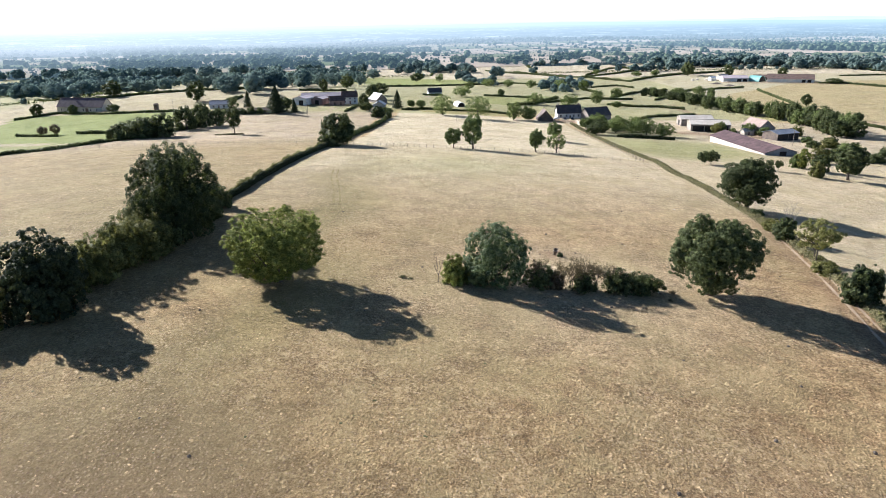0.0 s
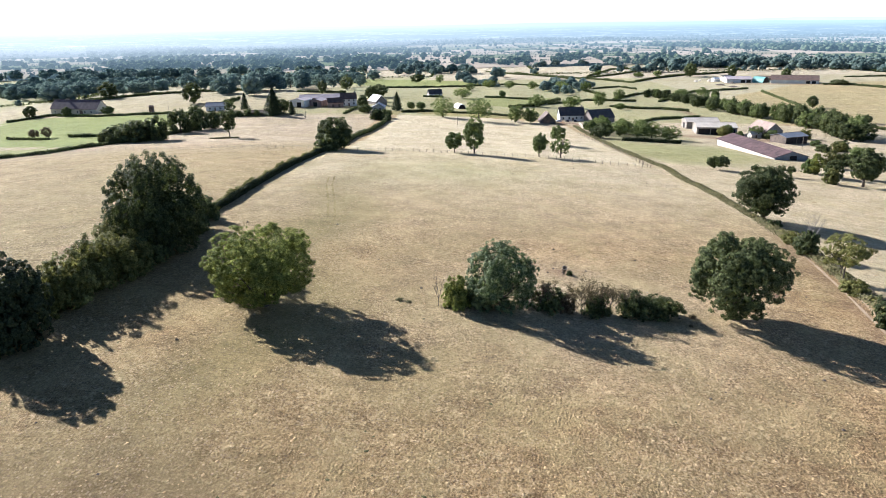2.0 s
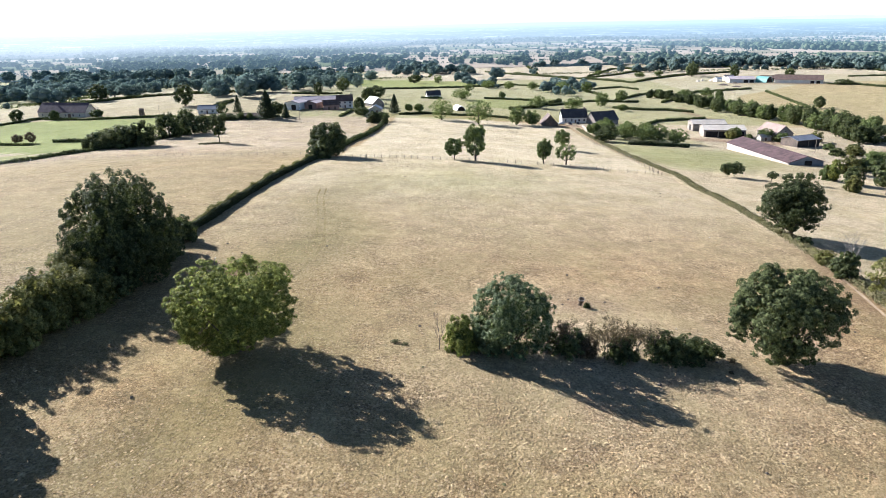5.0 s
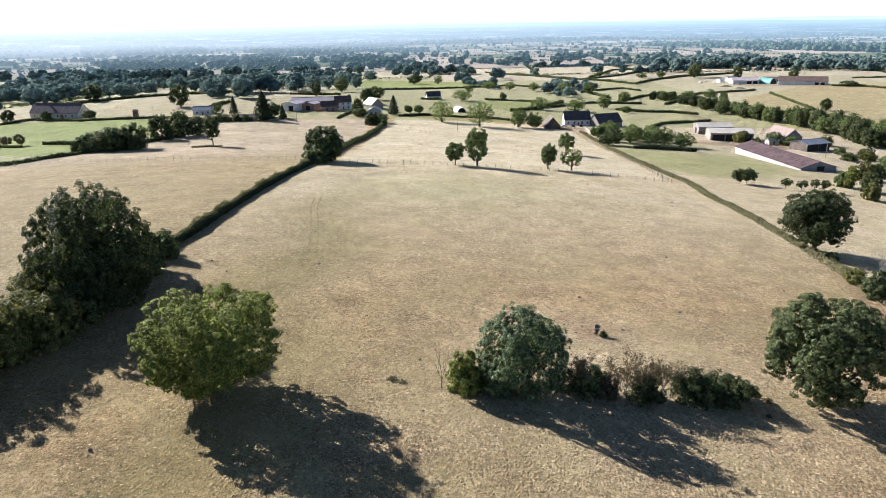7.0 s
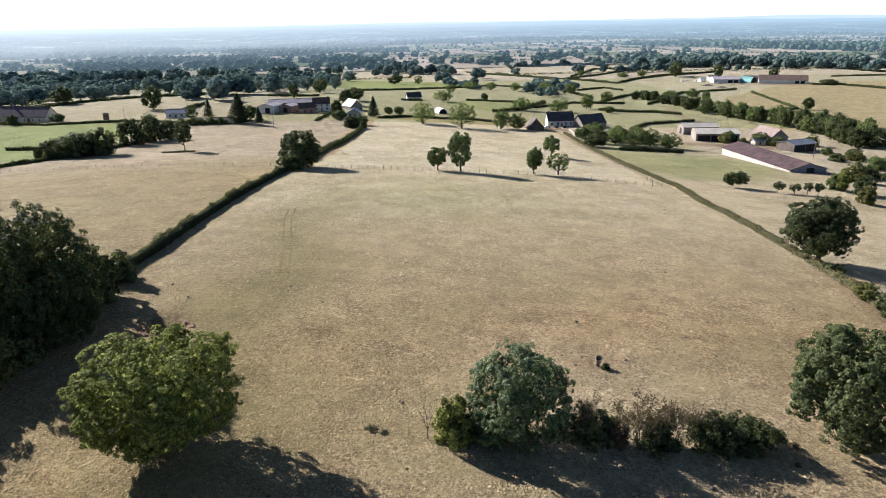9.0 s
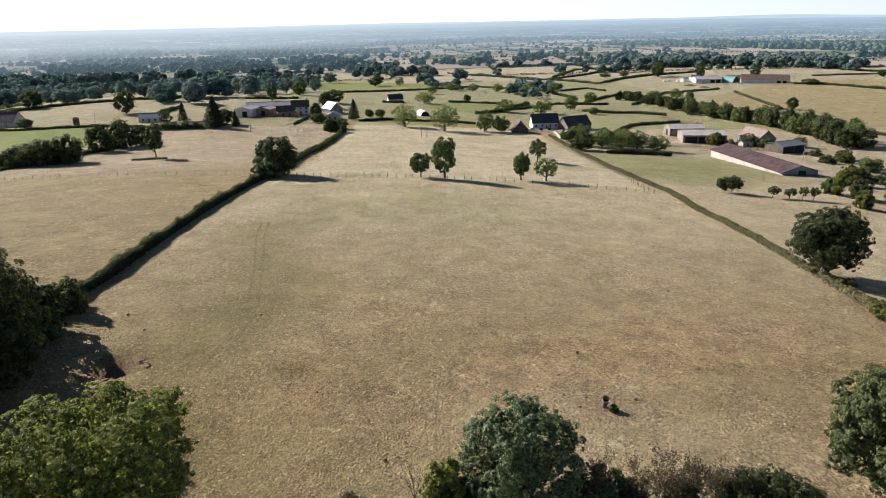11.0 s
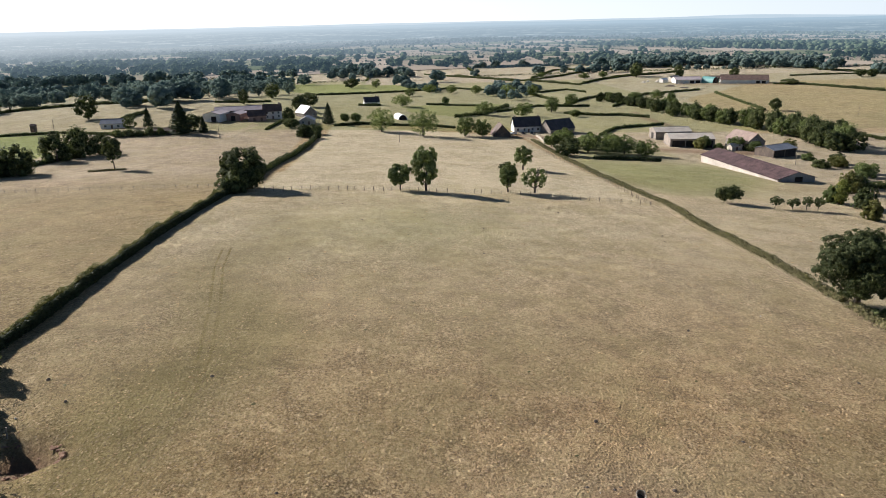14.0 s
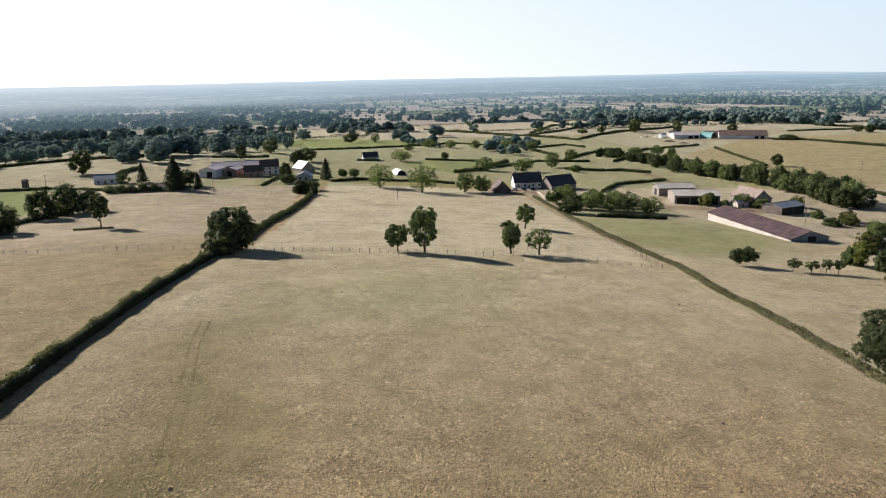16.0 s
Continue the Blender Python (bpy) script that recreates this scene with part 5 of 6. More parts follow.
wood("farm_wood", fill_poly([(354, 1218), (404, 1135), (494, 1180), (546, 1126), (591, 1034), (617, 1021), (690, 1130), (680, 1180), (560, 1230), (400, 1260)], 120, 12, 18, 4), "dark wood behind the far farm", 12, 60, 0.12, LEAF_HAZED, 4)
wood("hollow_copse", fill_poly([(97, 707), (118, 701), (157, 752), (180, 842), (180, 921), (136, 864)], 170, 7, 12, 31, 0.2), "copse of round trees in the hollow", 16, 110, 0.09, LEAF_HAZED, 31)
wood("meadow_tree_line", fill_poly([(15, 973), (39, 869), (59, 792), (66, 826), (45, 929), (23, 1016)], 130, 7, 13, 32), "line of round trees beside the green meadow", 16, 110, 0.09, LEAF_HAZED, 32)


# hedged fields of the plain
def node(i, j):
    x, y = i * CELL_X, j * CELL_Y
    for _ in range(3):
        a, b = warp(x, y)
        x, y = i * CELL_X + float(a), j * CELL_Y + float(b)
    return x, y


WOODED = [[(-783, 1605), (-683, 1635), (-557, 1608), (-376, 1493), (-233, 1363), (-167, 1324), (-105, 1400), (-30, 1352), (-84, 1605), (-189, 1922), (-243, 1701), (-363, 1793), (-529, 2194), (-580, 2089), (-670, 2086), (-870, 2333), (-984, 2250), (-946, 1926)],
          [(-420, 1250), (-610, 1250), (-783, 1605), (-683, 1635), (-557, 1608), (-376, 1493), (-233, 1363), (-167, 1324), (-105, 1400), (28, 1250)]]
rng = np.random.default_rng(44)
hedge_pts, spots, far_spots = [], [], []
FV, FF, tones = [], [], []
for i in range(-26, 27):
    for j in range(1, 23):
        mx, my = node(i + 0.5, j + 0.5)
        if math.hypot(mx, my) > 1300 and abs(mx) < 0.8 * my + 400 and math.hypot(mx, my) < 4600:
            # one field of the far plain
            q = np.array([node(i + a / 3, j + b / 3) for b in range(4) for a in range(4)])
            n = len(FV) * 16
            FV.append(np.column_stack([q, ground(q[:, 0], q[:, 1]) + 1.0]))
            FF += [(n + 4 * b + a, n + 4 * b + a + 1, n + 4 * b + a + 5, n + 4 * b + a + 4) for b in range(3) for a in range(3)]
            green_side = 0.12 if mx < -150 else 0.0
            tones += [float(np.clip(rng.choice((0.15, 0.4, 0.55, 0.7, 0.85)) - green_side, 0.05, 0.95))] * 9
        for di, dj in ((1, 0), (0, 1)):
            a, b = node(i, j), node(i + di, j + dj)
            mx, my = (a[0] + b[0]) / 2, (a[1] + b[1]) / 2
            r = math.hypot(mx, my)
            if rng.uniform() < 0.12 or my < 330 or (-330 < mx < 600 and my < 960) or (-150 < mx < 460 and my < 1040) or abs(mx) > 0.85 * my + 250 or r > 4400:
                continue
            long = math.hypot(b[0] - a[0], b[1] - a[1])
            n = int(long * (3.2 if r < 1350 else 0.3))
            f = rng.uniform(0, 1, n)
            hedge_pts.append(np.stack([a[0] + (b[0] - a[0]) * f + rng.uniform(-1.5, 1.5, n), a[1] + (b[1] - a[1]) * f + rng.uniform(-1.5, 1.5, n), rng.uniform(0.2, 2.6, n)], 1))
            many = rng.uniform(3, 13) if r < 1350 else rng.uniform(0, 9) if mx > 0 else rng.uniform(1, 11)
            for k in range(int(many)):
                f = rng.uniform()
                h = 4 + 12 * rng.uniform() ** 1.5
                (spots if r < 1350 else far_spots).append((a[0] + (b[0] - a[0]) * f + rng.uniform(-6, 6), a[1] + (b[1] - a[1]) * f + rng.uniform(-6, 6), h, h * rng.uniform(0.9, 1.4)))
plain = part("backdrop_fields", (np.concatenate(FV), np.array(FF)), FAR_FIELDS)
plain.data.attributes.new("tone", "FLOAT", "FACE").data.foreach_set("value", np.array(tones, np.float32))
tagged(plain, "patchwork of parched fields on the far plain, haze painted in", "distance", kind="structure")
P = np.concatenate(hedge_pts)
close = np.hypot(P[:, 0], P[:, 1]) < 1300
P[:, 2] += ground(P[:, 0], P[:, 1])
A, B = P[close], P[~close]
tagged(part("plain_hedges", leaves(rng, A, np.tile((0.0, 0.0, 0.6), (len(A), 1)), 1.7, 1.2), LEAF_OAK), "network of hedges across the distant plain", "hedge", kind="stuff")
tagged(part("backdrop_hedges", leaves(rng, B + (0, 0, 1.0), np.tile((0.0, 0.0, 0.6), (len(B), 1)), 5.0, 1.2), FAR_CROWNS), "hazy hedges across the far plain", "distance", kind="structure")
wood("hedge_trees", spots, "scattered round hedge trees across the plain", 12, 60, 0.12, LEAF_HAZED, 8)
for k, poly in enumerate(WOODED):
    far_spots += fill_poly(poly, 400, 9, 19, 50 + k, 0.5, CLEARINGS)
for k, (poly, area) in enumerate((
        ([(-1195, 2414), (-1061, 2421), (-959, 2564), (-878, 2713), (-1093, 3362), (-1637, 4030), (-1965, 3931)], 900),
        ([(-577, 2388), (-384, 2201), (-304, 2602), (-42, 2524), (-53, 2832), (-391, 2962), (-573, 2999), (-790, 2847)], 330),
        ([(18, 1427), (98, 1444), (113, 1500), (26, 1500)], 260), ([(97, 1375), (140, 1327), (177, 1500), (137, 1560)], 300), ([(183, 1386), (234, 1352), (347, 1673), (286, 1740)], 900),
        ([(267, 1250), (313, 1242), (379, 1392), (326, 1399)], 420), ([(328, 1254), (354, 1238), (475, 1513), (397, 1479)], 600),
        ([(700, 1254), (714, 1326), (690, 1380), (599, 1336), (480, 1470), (404, 1413), (400, 1300), (560, 1250)], 420),
        ([(741, 2727), (910, 2483), (913, 1969), (1002, 1706), (1129, 1551), (1491, 1759), (1421, 2157), (1358, 2405), (1161, 2816), (855, 2953)], 430),
        ([(763, 1261), (800, 1250), (998, 1379), (969, 1401)], 200), ([(1231, 4155), (1902, 3920), (2194, 2953), (2372, 3219), (2008, 4093), (1410, 4324)], 1500),
        ([(-100, 3700), (600, 3600), (1100, 3500), (1150, 3600), (600, 3800), (-100, 3850)], 900))):
    far_spots += fill_poly(poly, area, 11, 18, 60 + k)
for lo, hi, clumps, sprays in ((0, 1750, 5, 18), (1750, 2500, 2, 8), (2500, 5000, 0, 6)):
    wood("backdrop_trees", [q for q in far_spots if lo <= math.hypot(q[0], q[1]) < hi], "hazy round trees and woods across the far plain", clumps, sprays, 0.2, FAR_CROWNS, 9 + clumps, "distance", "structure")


# ---- fences ----
def fence(line, step, label, seed, high=1.25):
    rng = np.random.default_rng(seed)
    ox, oy = line[0]
    oz = gz(ox, oy)
    t = thing("wire_fence", pose(ox, oy, oz), label, "fence", "pasture fences")
    shared = []
    for k in range(3):
        shared.append(mesh_of("post", *tube([(0, 0, -0.3), (0.02 * k, 0, high * 0.6), (0.05 * k - 0.04, 0.02, high)], [0.085, 0.08, 0.07], 6), POST))
    pts = run_of(line, step)
    tops = []
    for i, (x, y) in enumerate(pts):
        x, y = x + rng.uniform(-0.3, 0.3), y + rng.uniform(-0.15, 0.15)
        ob = new("post", shared[int(rng.integers(0, 3))])
        ob.parent = t
        ob.matrix_basis = pose(x - ox, y - oy, gz(x, y) - oz, rng.uniform(-5, 5), rng.uniform(-5, 5), rng.uniform(0, 360)) @ Matrix.Diagonal((1, 1, rng.uniform(0.85, 1.2), 1))
        tops.append((x - ox, y - oy, gz(x, y) - oz))
    for z in (0.45, 0.8, 1.12):
        part("wire", tube([(a, b, c + z) for a, b, c in tops], [0.006] * len(tops), 3), WIRE, t)
    return t


fence([(-41, 271), (-22, 271), (7, 269), (39, 266), (56, 261), (77, 254)], 2.6, "weathered post and wire fence across the pasture", 1)
fence([(-200, 293), (-149, 296), (-118, 290), (-87, 284), (-47, 278)], 3.2, "weathered post and wire fence in the neighbouring pasture", 2)
fence([(77.5, 395), (78.5, 340), (79, 302), (77, 254)], 3.0, "weathered post and wire fence along the bank", 3)
fence([(-115, 440), (-90, 443), (-62, 445), (-40, 446)], 3.2, "post and wire fence below the farm garden", 4)


# ---- houses and farm buildings ----
def building(name, label, x, y, yaw, L, W, eave, rise, wall, roof, windows=(), doors=(), chimneys=(), over=0.4, group="", category="house", hollow=(), z=None):
    """A gabled building, its ridge along its own x. Openings: (face, along, sill, width, height); faces s, n, w, e."""
    z = gz(x, y) if z is None else z
    t = thing(name, pose(x, y, z, 0, 0, yaw), label, category, group)
    a, b = L / 2, W / 2
    V = [(-a, -b, -2), (-a, b, -2), (-a, b, eave), (-a, 0, eave + rise), (-a, -b, eave)]
    V += [(a, p[1], p[2]) for p in V]
    Fs = [(0, 4, 3, 2, 1), (5, 6, 7, 8, 9), (0, 5, 9, 4), (1, 2, 7, 6), (4, 9, 8, 3), (3, 8, 7, 2), (0, 1, 6, 5)]
    part("wall", (V, Fs), wall, t)
    th, e = 0.16, over
    k = rise / b
    R, Q = [], []
    for s in (-1, 1):
        n0 = len(R)
        for xx in (-a - e, a + e):
            R += [(xx, s * (b + e), eave - k * e + 0.03), (xx, 0, eave + rise + 0.03), (xx, 0, eave + rise + 0.03 + th), (xx, s * (b + e), eave - k * e + 0.03 + th)]
        Q += [tuple(n0 + i for i in f) for f in ((0, 1, 2, 3), (7, 6, 5, 4), (0, 4, 5, 1), (3, 2, 6, 7), (0, 3, 7, 4), (1, 5, 6, 2))]
    rf = part("roof", (R, Q), roof, t)
    part("ridge", tube([(-a - e, 0, eave + rise + th), (a + e, 0, eave + rise + th)], [0.16, 0.16], 6), roof, rf)

    def on(face, u, z0, w, h, d0, d1):
        if face == "s":
            return box(u - w / 2, -b - d1, z0, u + w / 2, -b - d0, z0 + h)
        if face == "n":
            return box(u - w / 2, b + d0, z0, u + w / 2, b + d1, z0 + h)
        if face == "w":
            return box(-a - d1, u - w / 2, z0, -a - d0, u + w / 2, z0 + h)
        return box(a + d0, u - w / 2, z0, a + d1, u + w / 2, z0 + h)

    for face, u, z0, w, h in windows:
        wf = part("window", joined(on(face, u - w / 2 - 0.06, z0 - 0.08, 0.12, h + 0.16, -0.05, 0.06), on(face, u + w / 2 + 0.06, z0 - 0.08, 0.12, h + 0.16, -0.05, 0.06),
                                   on(face, u, z0 + h, w, 0.1, -0.05, 0.06), on(face, u, z0 - 0.1, w, 0.1, -0.05, 0.1), on(face, u, z0, 0.07, h, -0.05, 0.05)), PAINT_WOOD, t)
        part("pane", on(face, u, z0, w, h, -0.1, 0.02), GLASS_DARK, wf)
    for face, u, z0, w, h in doors:
        part("door", on(face, u, z0, w, h, -0.1, 0.04), BROWN_DOOR, t)
    # a black panel on the closed wall stands for each shaded opening
    for face, u, z0, w, h in hollow:
        part("doorway", on(face, u, z0, w, h, -0.3, 0.03), SHADE_BLACK, t, "black panel standing for a shaded open doorway")
    for u in chimneys:
        part("chimney", joined(box(u - 0.45, -0.4, eave + rise - 0.8, u + 0.45, 0.4, eave + rise + 1.1), box(u - 0.52, -0.47, eave + rise + 1.1, u + 0.52, 0.47, eave + rise + 1.22)), STONE_WALL, t)
    return t


# the long cattle barn on the right
barn = building("cattle_barn", "long low cattle barn with a rusty red metal roof", 153.3, 337.0, 95.6, 53, 15.5, 2.6, 2.4, BARN_WALL, RUST_ROOF, over=0.5, category="barn",
                hollow=(("n", 21.0, 0.2, 5.0, 2.0),), group="farm buildings")
part("doorway", box(-26.72, -2.4, -0.3, -26.6, 0.8, 3.1), SHADE_BLACK, barn, "black panel standing for a shaded open doorway")
for i in range(7):
    part("wall_panel", box(-26.0 + 7.4 * i, 7.75, 0.2, -18.9 + 7.4 * i, 7.84, 2.2), BARN_WALL, barn)
# gable boards take the grey-blue roof colour to put their shade into it
part("gable_boarding", ([(-26.62, -7.6, 0.3), (-26.62, 7.6, 0.3), (-26.62, 7.6, 2.9), (-26.62, 0, 5.15), (-26.62, -7.6, 2.9), (-26.52, -7.6, 0.3), (-26.52, 7.6, 0.3), (-26.52, 7.6, 2.9), (-26.52, 0, 5.15), (-26.52, -7.6, 2.9)],
                        [(4, 3, 2, 1, 0), (5, 6, 7, 8, 9), (0, 1, 6, 5), (1, 2, 7, 6), (2, 3, 8, 7), (3, 4, 9, 8), (4, 0, 5, 9)]), GREY_ROOF, barn, "gable boarding toned grey-blue for its shade")
building("open_barn", "large open-fronted barn with a pale fibre-cement roof", 164.1, 422.7, -10.6, 22.5, 16, 4.7, 1.8, STONE_WALL, FIBRE_ROOF, category="barn", group="farm buildings",
         hollow=(("s", -7, -0.5, 6.4, 4.3), ("s", 0, -0.5, 6.4, 4.3), ("s", 7, -0.5, 6.4, 4.3)))
building("lean_barn", "long barn with a faded tan roof behind the open barn", 166, 452, -4, 20, 12, 4.8, 1.8, STONE_WALL, FIBRE_ROOF, category="barn", group="farm buildings", hollow=(("w", 0, 0, 4, 3.8),))
building("stone_barn", "old stone barn with a faded pink tile roof", 190.3, 413.5, 100, 17, 10.5, 4.2, 4.2, STONE_WALL, PINK_TILE, category="barn", group="farm buildings", doors=(("w", 0, 0, 2.6, 3.0),), windows=(("w", 0, 5.0, 0.9, 0.9),))
building("machine_shed", "open machine shed with a grey-blue metal roof", 190.8, 385.5, 20, 15, 11, 3.9, 1.4, BOARDS, GREY_ROOF, category="shed", group="farm buildings", hollow=(("s", -3.7, -0.3, 6.8, 3.8), ("s", 3.7, -0.3, 6.8, 3.8)))
building("pump_house", "small pale stone outbuilding in the farmyard", 180.5, 405.0, 10, 6, 4, 2.2, 1.2, CREAM_WALL, FIBRE_ROOF, category="shed", group="farm buildings", doors=(("s", 0, 0, 1.0, 1.9),))
# the hamlet at the end of the paddock
building("gabled_shed", "small stone shed with a steep brown roof", 69.3, 460.0, 92, 10, 9.6, 1.8, 5.2, BOARDS, BROWN_TILE, category="shed", group="hamlet", doors=(("w", 0, 0, 1.8, 2.2),))
building("farmhouse", "pale-fronted farmhouse with a dark slate roof", 89.3, 485.5, 3, 16.5, 9, 3.8, 4.8, WHITE_WALL, SLATE, group="hamlet", chimneys=(-7.2, 7.2),
         windows=(("s", -6, 1.1, 1.1, 1.5), ("s", -2, 1.1, 1.1, 1.5), ("s", 3, 1.1, 1.1, 1.5), ("s", 6.4, 1.1, 1.1, 1.5)), doors=(("s", 0.6, 0, 1.1, 2.1),))
building("dark_barn", "barn with a large dark roof and stone walls", 107.5, 481.0, 24, 18, 11, 3.0, 4.9, STONE_WALL, SLATE, category="barn", group="hamlet", hollow=(("s", 2, 0, 3, 2.9),), windows=(("s", -5, 1.0, 0.9, 0.9),))
building("distant_cottage", "small white cottage with a dark roof behind a hedge", -5.8, 646, 12, 12, 8, 2.9, 3.4, WHITE_WALL, SLATE, group="hamlet", windows=(("s", -3.5, 0.9, 1.1, 1.3), ("s", 3.5, 0.9, 1.1, 1.3), ("e", 0, 3.0, 1.0, 1.1)), doors=(("s", 0, 0, 1.1, 2.1),), chimneys=(4.0,))
hedge([(-16, 637), (2, 638)], 1.8, 2.2, "clipped dark hedge before the cottage", LEAF_OAK, 24, 0.8, 95)
building("white_roofed_house", "house with a bright white metal roof among trees", -49.0, 551, 125, 12.0, 9.5, 3.0, 4.2, STONE_WALL, WHITE_ROOF, group="hamlet", windows=(("w", -2, 1, 1.1, 1.3), ("w", 2, 1, 1.1, 1.3)))
building("grey_house", "low grey-roofed house with a pale gable", -44.3, 511, 88, 9, 9, 2.5, 2.5, CREAM_WALL, GREY_ROOF, group="hamlet", windows=(("w", 2, 0.9, 1.2, 1.2),), doors=(("w", -1.5, 0, 1.1, 2.0),))
# the farm on the left
building("hay_barn", "tall barn with a violet-grey roof and boarded gable", -102.5, 524, 78, 15, 11, 4.8, 1.5, WHITE_WALL, VIOLET_ROOF, category="barn", group="left farm", hollow=(("w", -1.5, 0, 3.4, 3.6),))
building("hay_barn", "lower barn with a violet-brown roof beside the tall one", -90.5, 529, 75, 12, 9, 4.2, 1.3, BRICK_WALL, VIOLET_ROOF, category="barn", group="left farm", hollow=(("w", 0, 0, 3.0, 3.2),))
building("stable_block", "brown-roofed stable block in the farmyard", -77.5, 525, 14, 11, 8, 3.4, 3.0, BRICK_WALL, BROWN_TILE, category="barn", group="left farm", doors=(("s", -2, 0, 1.4, 2.2), ("s", 2.5, 0, 1.4, 2.2)))
building("farmhouse", "white two-storey farmhouse with a dark brown roof", -69.5, 538, 12, 11.5, 8, 5.2, 3.8, WHITE_WALL, BROWN_TILE, group="left farm", chimneys=(4.6,),
         windows=(("s", -3.6, 1.0, 1.1, 1.4), ("s", 3.6, 1.0, 1.1, 1.4), ("s", -3.6, 3.4, 1.1, 1.2), ("s", 0, 3.4, 1.1, 1.2), ("s", 3.6, 3.4, 1.1, 1.2)), doors=(("s", 0, 0, 1.1, 2.1),))
building("long_shed", "long shed with a violet-brown metal roof behind the farm", -87, 549, 9, 42, 10, 4.6, 2.2, BOARDS, VIOLET_ROOF, category="barn", group="left farm")
building("long_farmhouse", "long cream farmhouse with a deep brown roof", -260, 511, -11, 37, 12, 3.8, 5.6, CREAM_WALL, MAROON_TILE, group="west farm", chimneys=(-8,),
         windows=tuple(("s", u, 1.0, 1.1, 1.4) for u in (-15, -10, -3, 3, 9, 14)), doors=(("s", -6.5, 0, 1.2, 2.2), ("s", 6, 0, 2.4, 2.8)))
building("bungalow", "white bungalow with a low grey roof", -157.5, 500, 6, 12.5, 8, 2.9, 2.2, WHITE_WALL, GREY_ROOF, group="west farm", windows=(("s", -3.6, 0.9, 1.3, 1.2), ("s", 3.6, 0.9, 1.3, 1.2)), doors=(("s", 0, 0, 1.1, 2.1),))
building("garden_shed", "low brown shed in the garden", -118, 466, 4, 12, 5, 2.2, 1.2, BOARDS, BROWN_TILE, category="shed", group="west farm", doors=(("s", 0, 0, 1.6, 1.9),))
building("wooden_hut", "narrow brown wooden hut at the meadow edge", -201.5, 496, 0, 2.6, 2.6, 3.6, 0.8, BOARDS, BROWN_TILE, category="hut", group="west farm", over=0.2, doors=(("s", 0, 0, 1.0, 2.0),))
# the far farm on the rise
building("far_barn", "wide far barn with white walls and a tan roof", 356, 862, -8, 29, 20, 4.2, 2.6, WHITE_WALL, VIOLET_ROOF, category="barn", group="far farm", hollow=(("s", 4, 0, 5, 3.4), ("s", 10.5, 0, 5, 3.4)))
building("far_barn", "long far barn with a dull brown roof and white base", 413, 838, -24, 50, 24, 4.0, 4.6, WHITE_WALL, BROWN_TILE, category="barn", group="far farm", hollow=(("s", 14, 0, 4, 3.2), ("s", 20, 0, 4, 3.2)))
building("far_barn", "low far shed with a rust brown roof", 395, 868, -20, 24, 12, 4.0, 2.2, BOARDS, BROWN_TILE, category="barn", group="far farm")
building("feed_store", "small white feed store at the far farm", 335, 876, 20, 8, 6, 3.4, 1.6, WHITE_WALL, WHITE_ROOF, category="shed", group="far farm")
building("feed_store", "small pale shed at the far farm", 352, 888, 20, 14, 8, 4.4, 2.0, CREAM_WALL, FIBRE_ROOF, category="shed", group="far farm")
for x, y, w in ((-296, 1236, 10), (-322, 1228, 30), (-262, 1150, -20)):
    building("village_house", "pale distant house with a pale roof in the valley", x, y, w, 14, 9, 5.0, 4.0, WHITE_WALL, FIBRE_ROOF, group="valley houses", windows=(("s", -3.6, 1.0, 1.1, 1.4), ("s", 3.6, 1.0, 1.1, 1.4)))


def polytunnel(x, y, yaw, r, length, cover=WHITE_ROOF, label="white half-round polytunnel with an open dark end"):
    t = thing("polytunnel", pose(x, y, gz(x, y), 0, 0, yaw), label, "polytunnel")
    V, Fs, k = [], [], 18
    for yy in (0.0, length):
        for i in range(k + 1):
            a = math.pi * i / k
            for q in (r, r - 0.15):
                V.append((q * math.cos(a), yy, 1.15 * q * math.sin(a) - 0.2))
    m = 2 * (k + 1)
    for i in range(k):
        p = 2 * i
        Fs += [(p, p + 2, m + p + 2, m + p), (p + 1, m + p + 1, m + p + 3, p + 3), (p, p + 1, p + 3, p + 2), (m + p, m + p + 2, m + p + 3, m + p + 1)]
    part("cover", (V, Fs), cover, t)
    E = [(0.96 * r * math.cos(math.pi * i / k), 0.7, 1.1 * r * math.sin(math.pi * i / k) - 0.2) for i in range(k + 1)]
    part("end_opening", (E, [tuple(range(k + 1))]), SHADE_BLACK, t, "black sheet standing for the shaded open end")
    for i in range(1, 5):
        yy = length * i / 5
        part("hoop", tube([((r - 0.2) * math.cos(math.pi * j / 12), yy, 1.15 * (r - 0.2) * math.sin(math.pi * j / 12) - 0.2) for j in range(13)], [0.04] * 13, 4), WIRE, t)
    return t


polytunnel(16.4, 540.5, 14, 3.2, 13)
polytunnel(384.0, 846.0, 30, 6.0, 16, TEAL, "teal half-round tunnel shed with an open dark end")


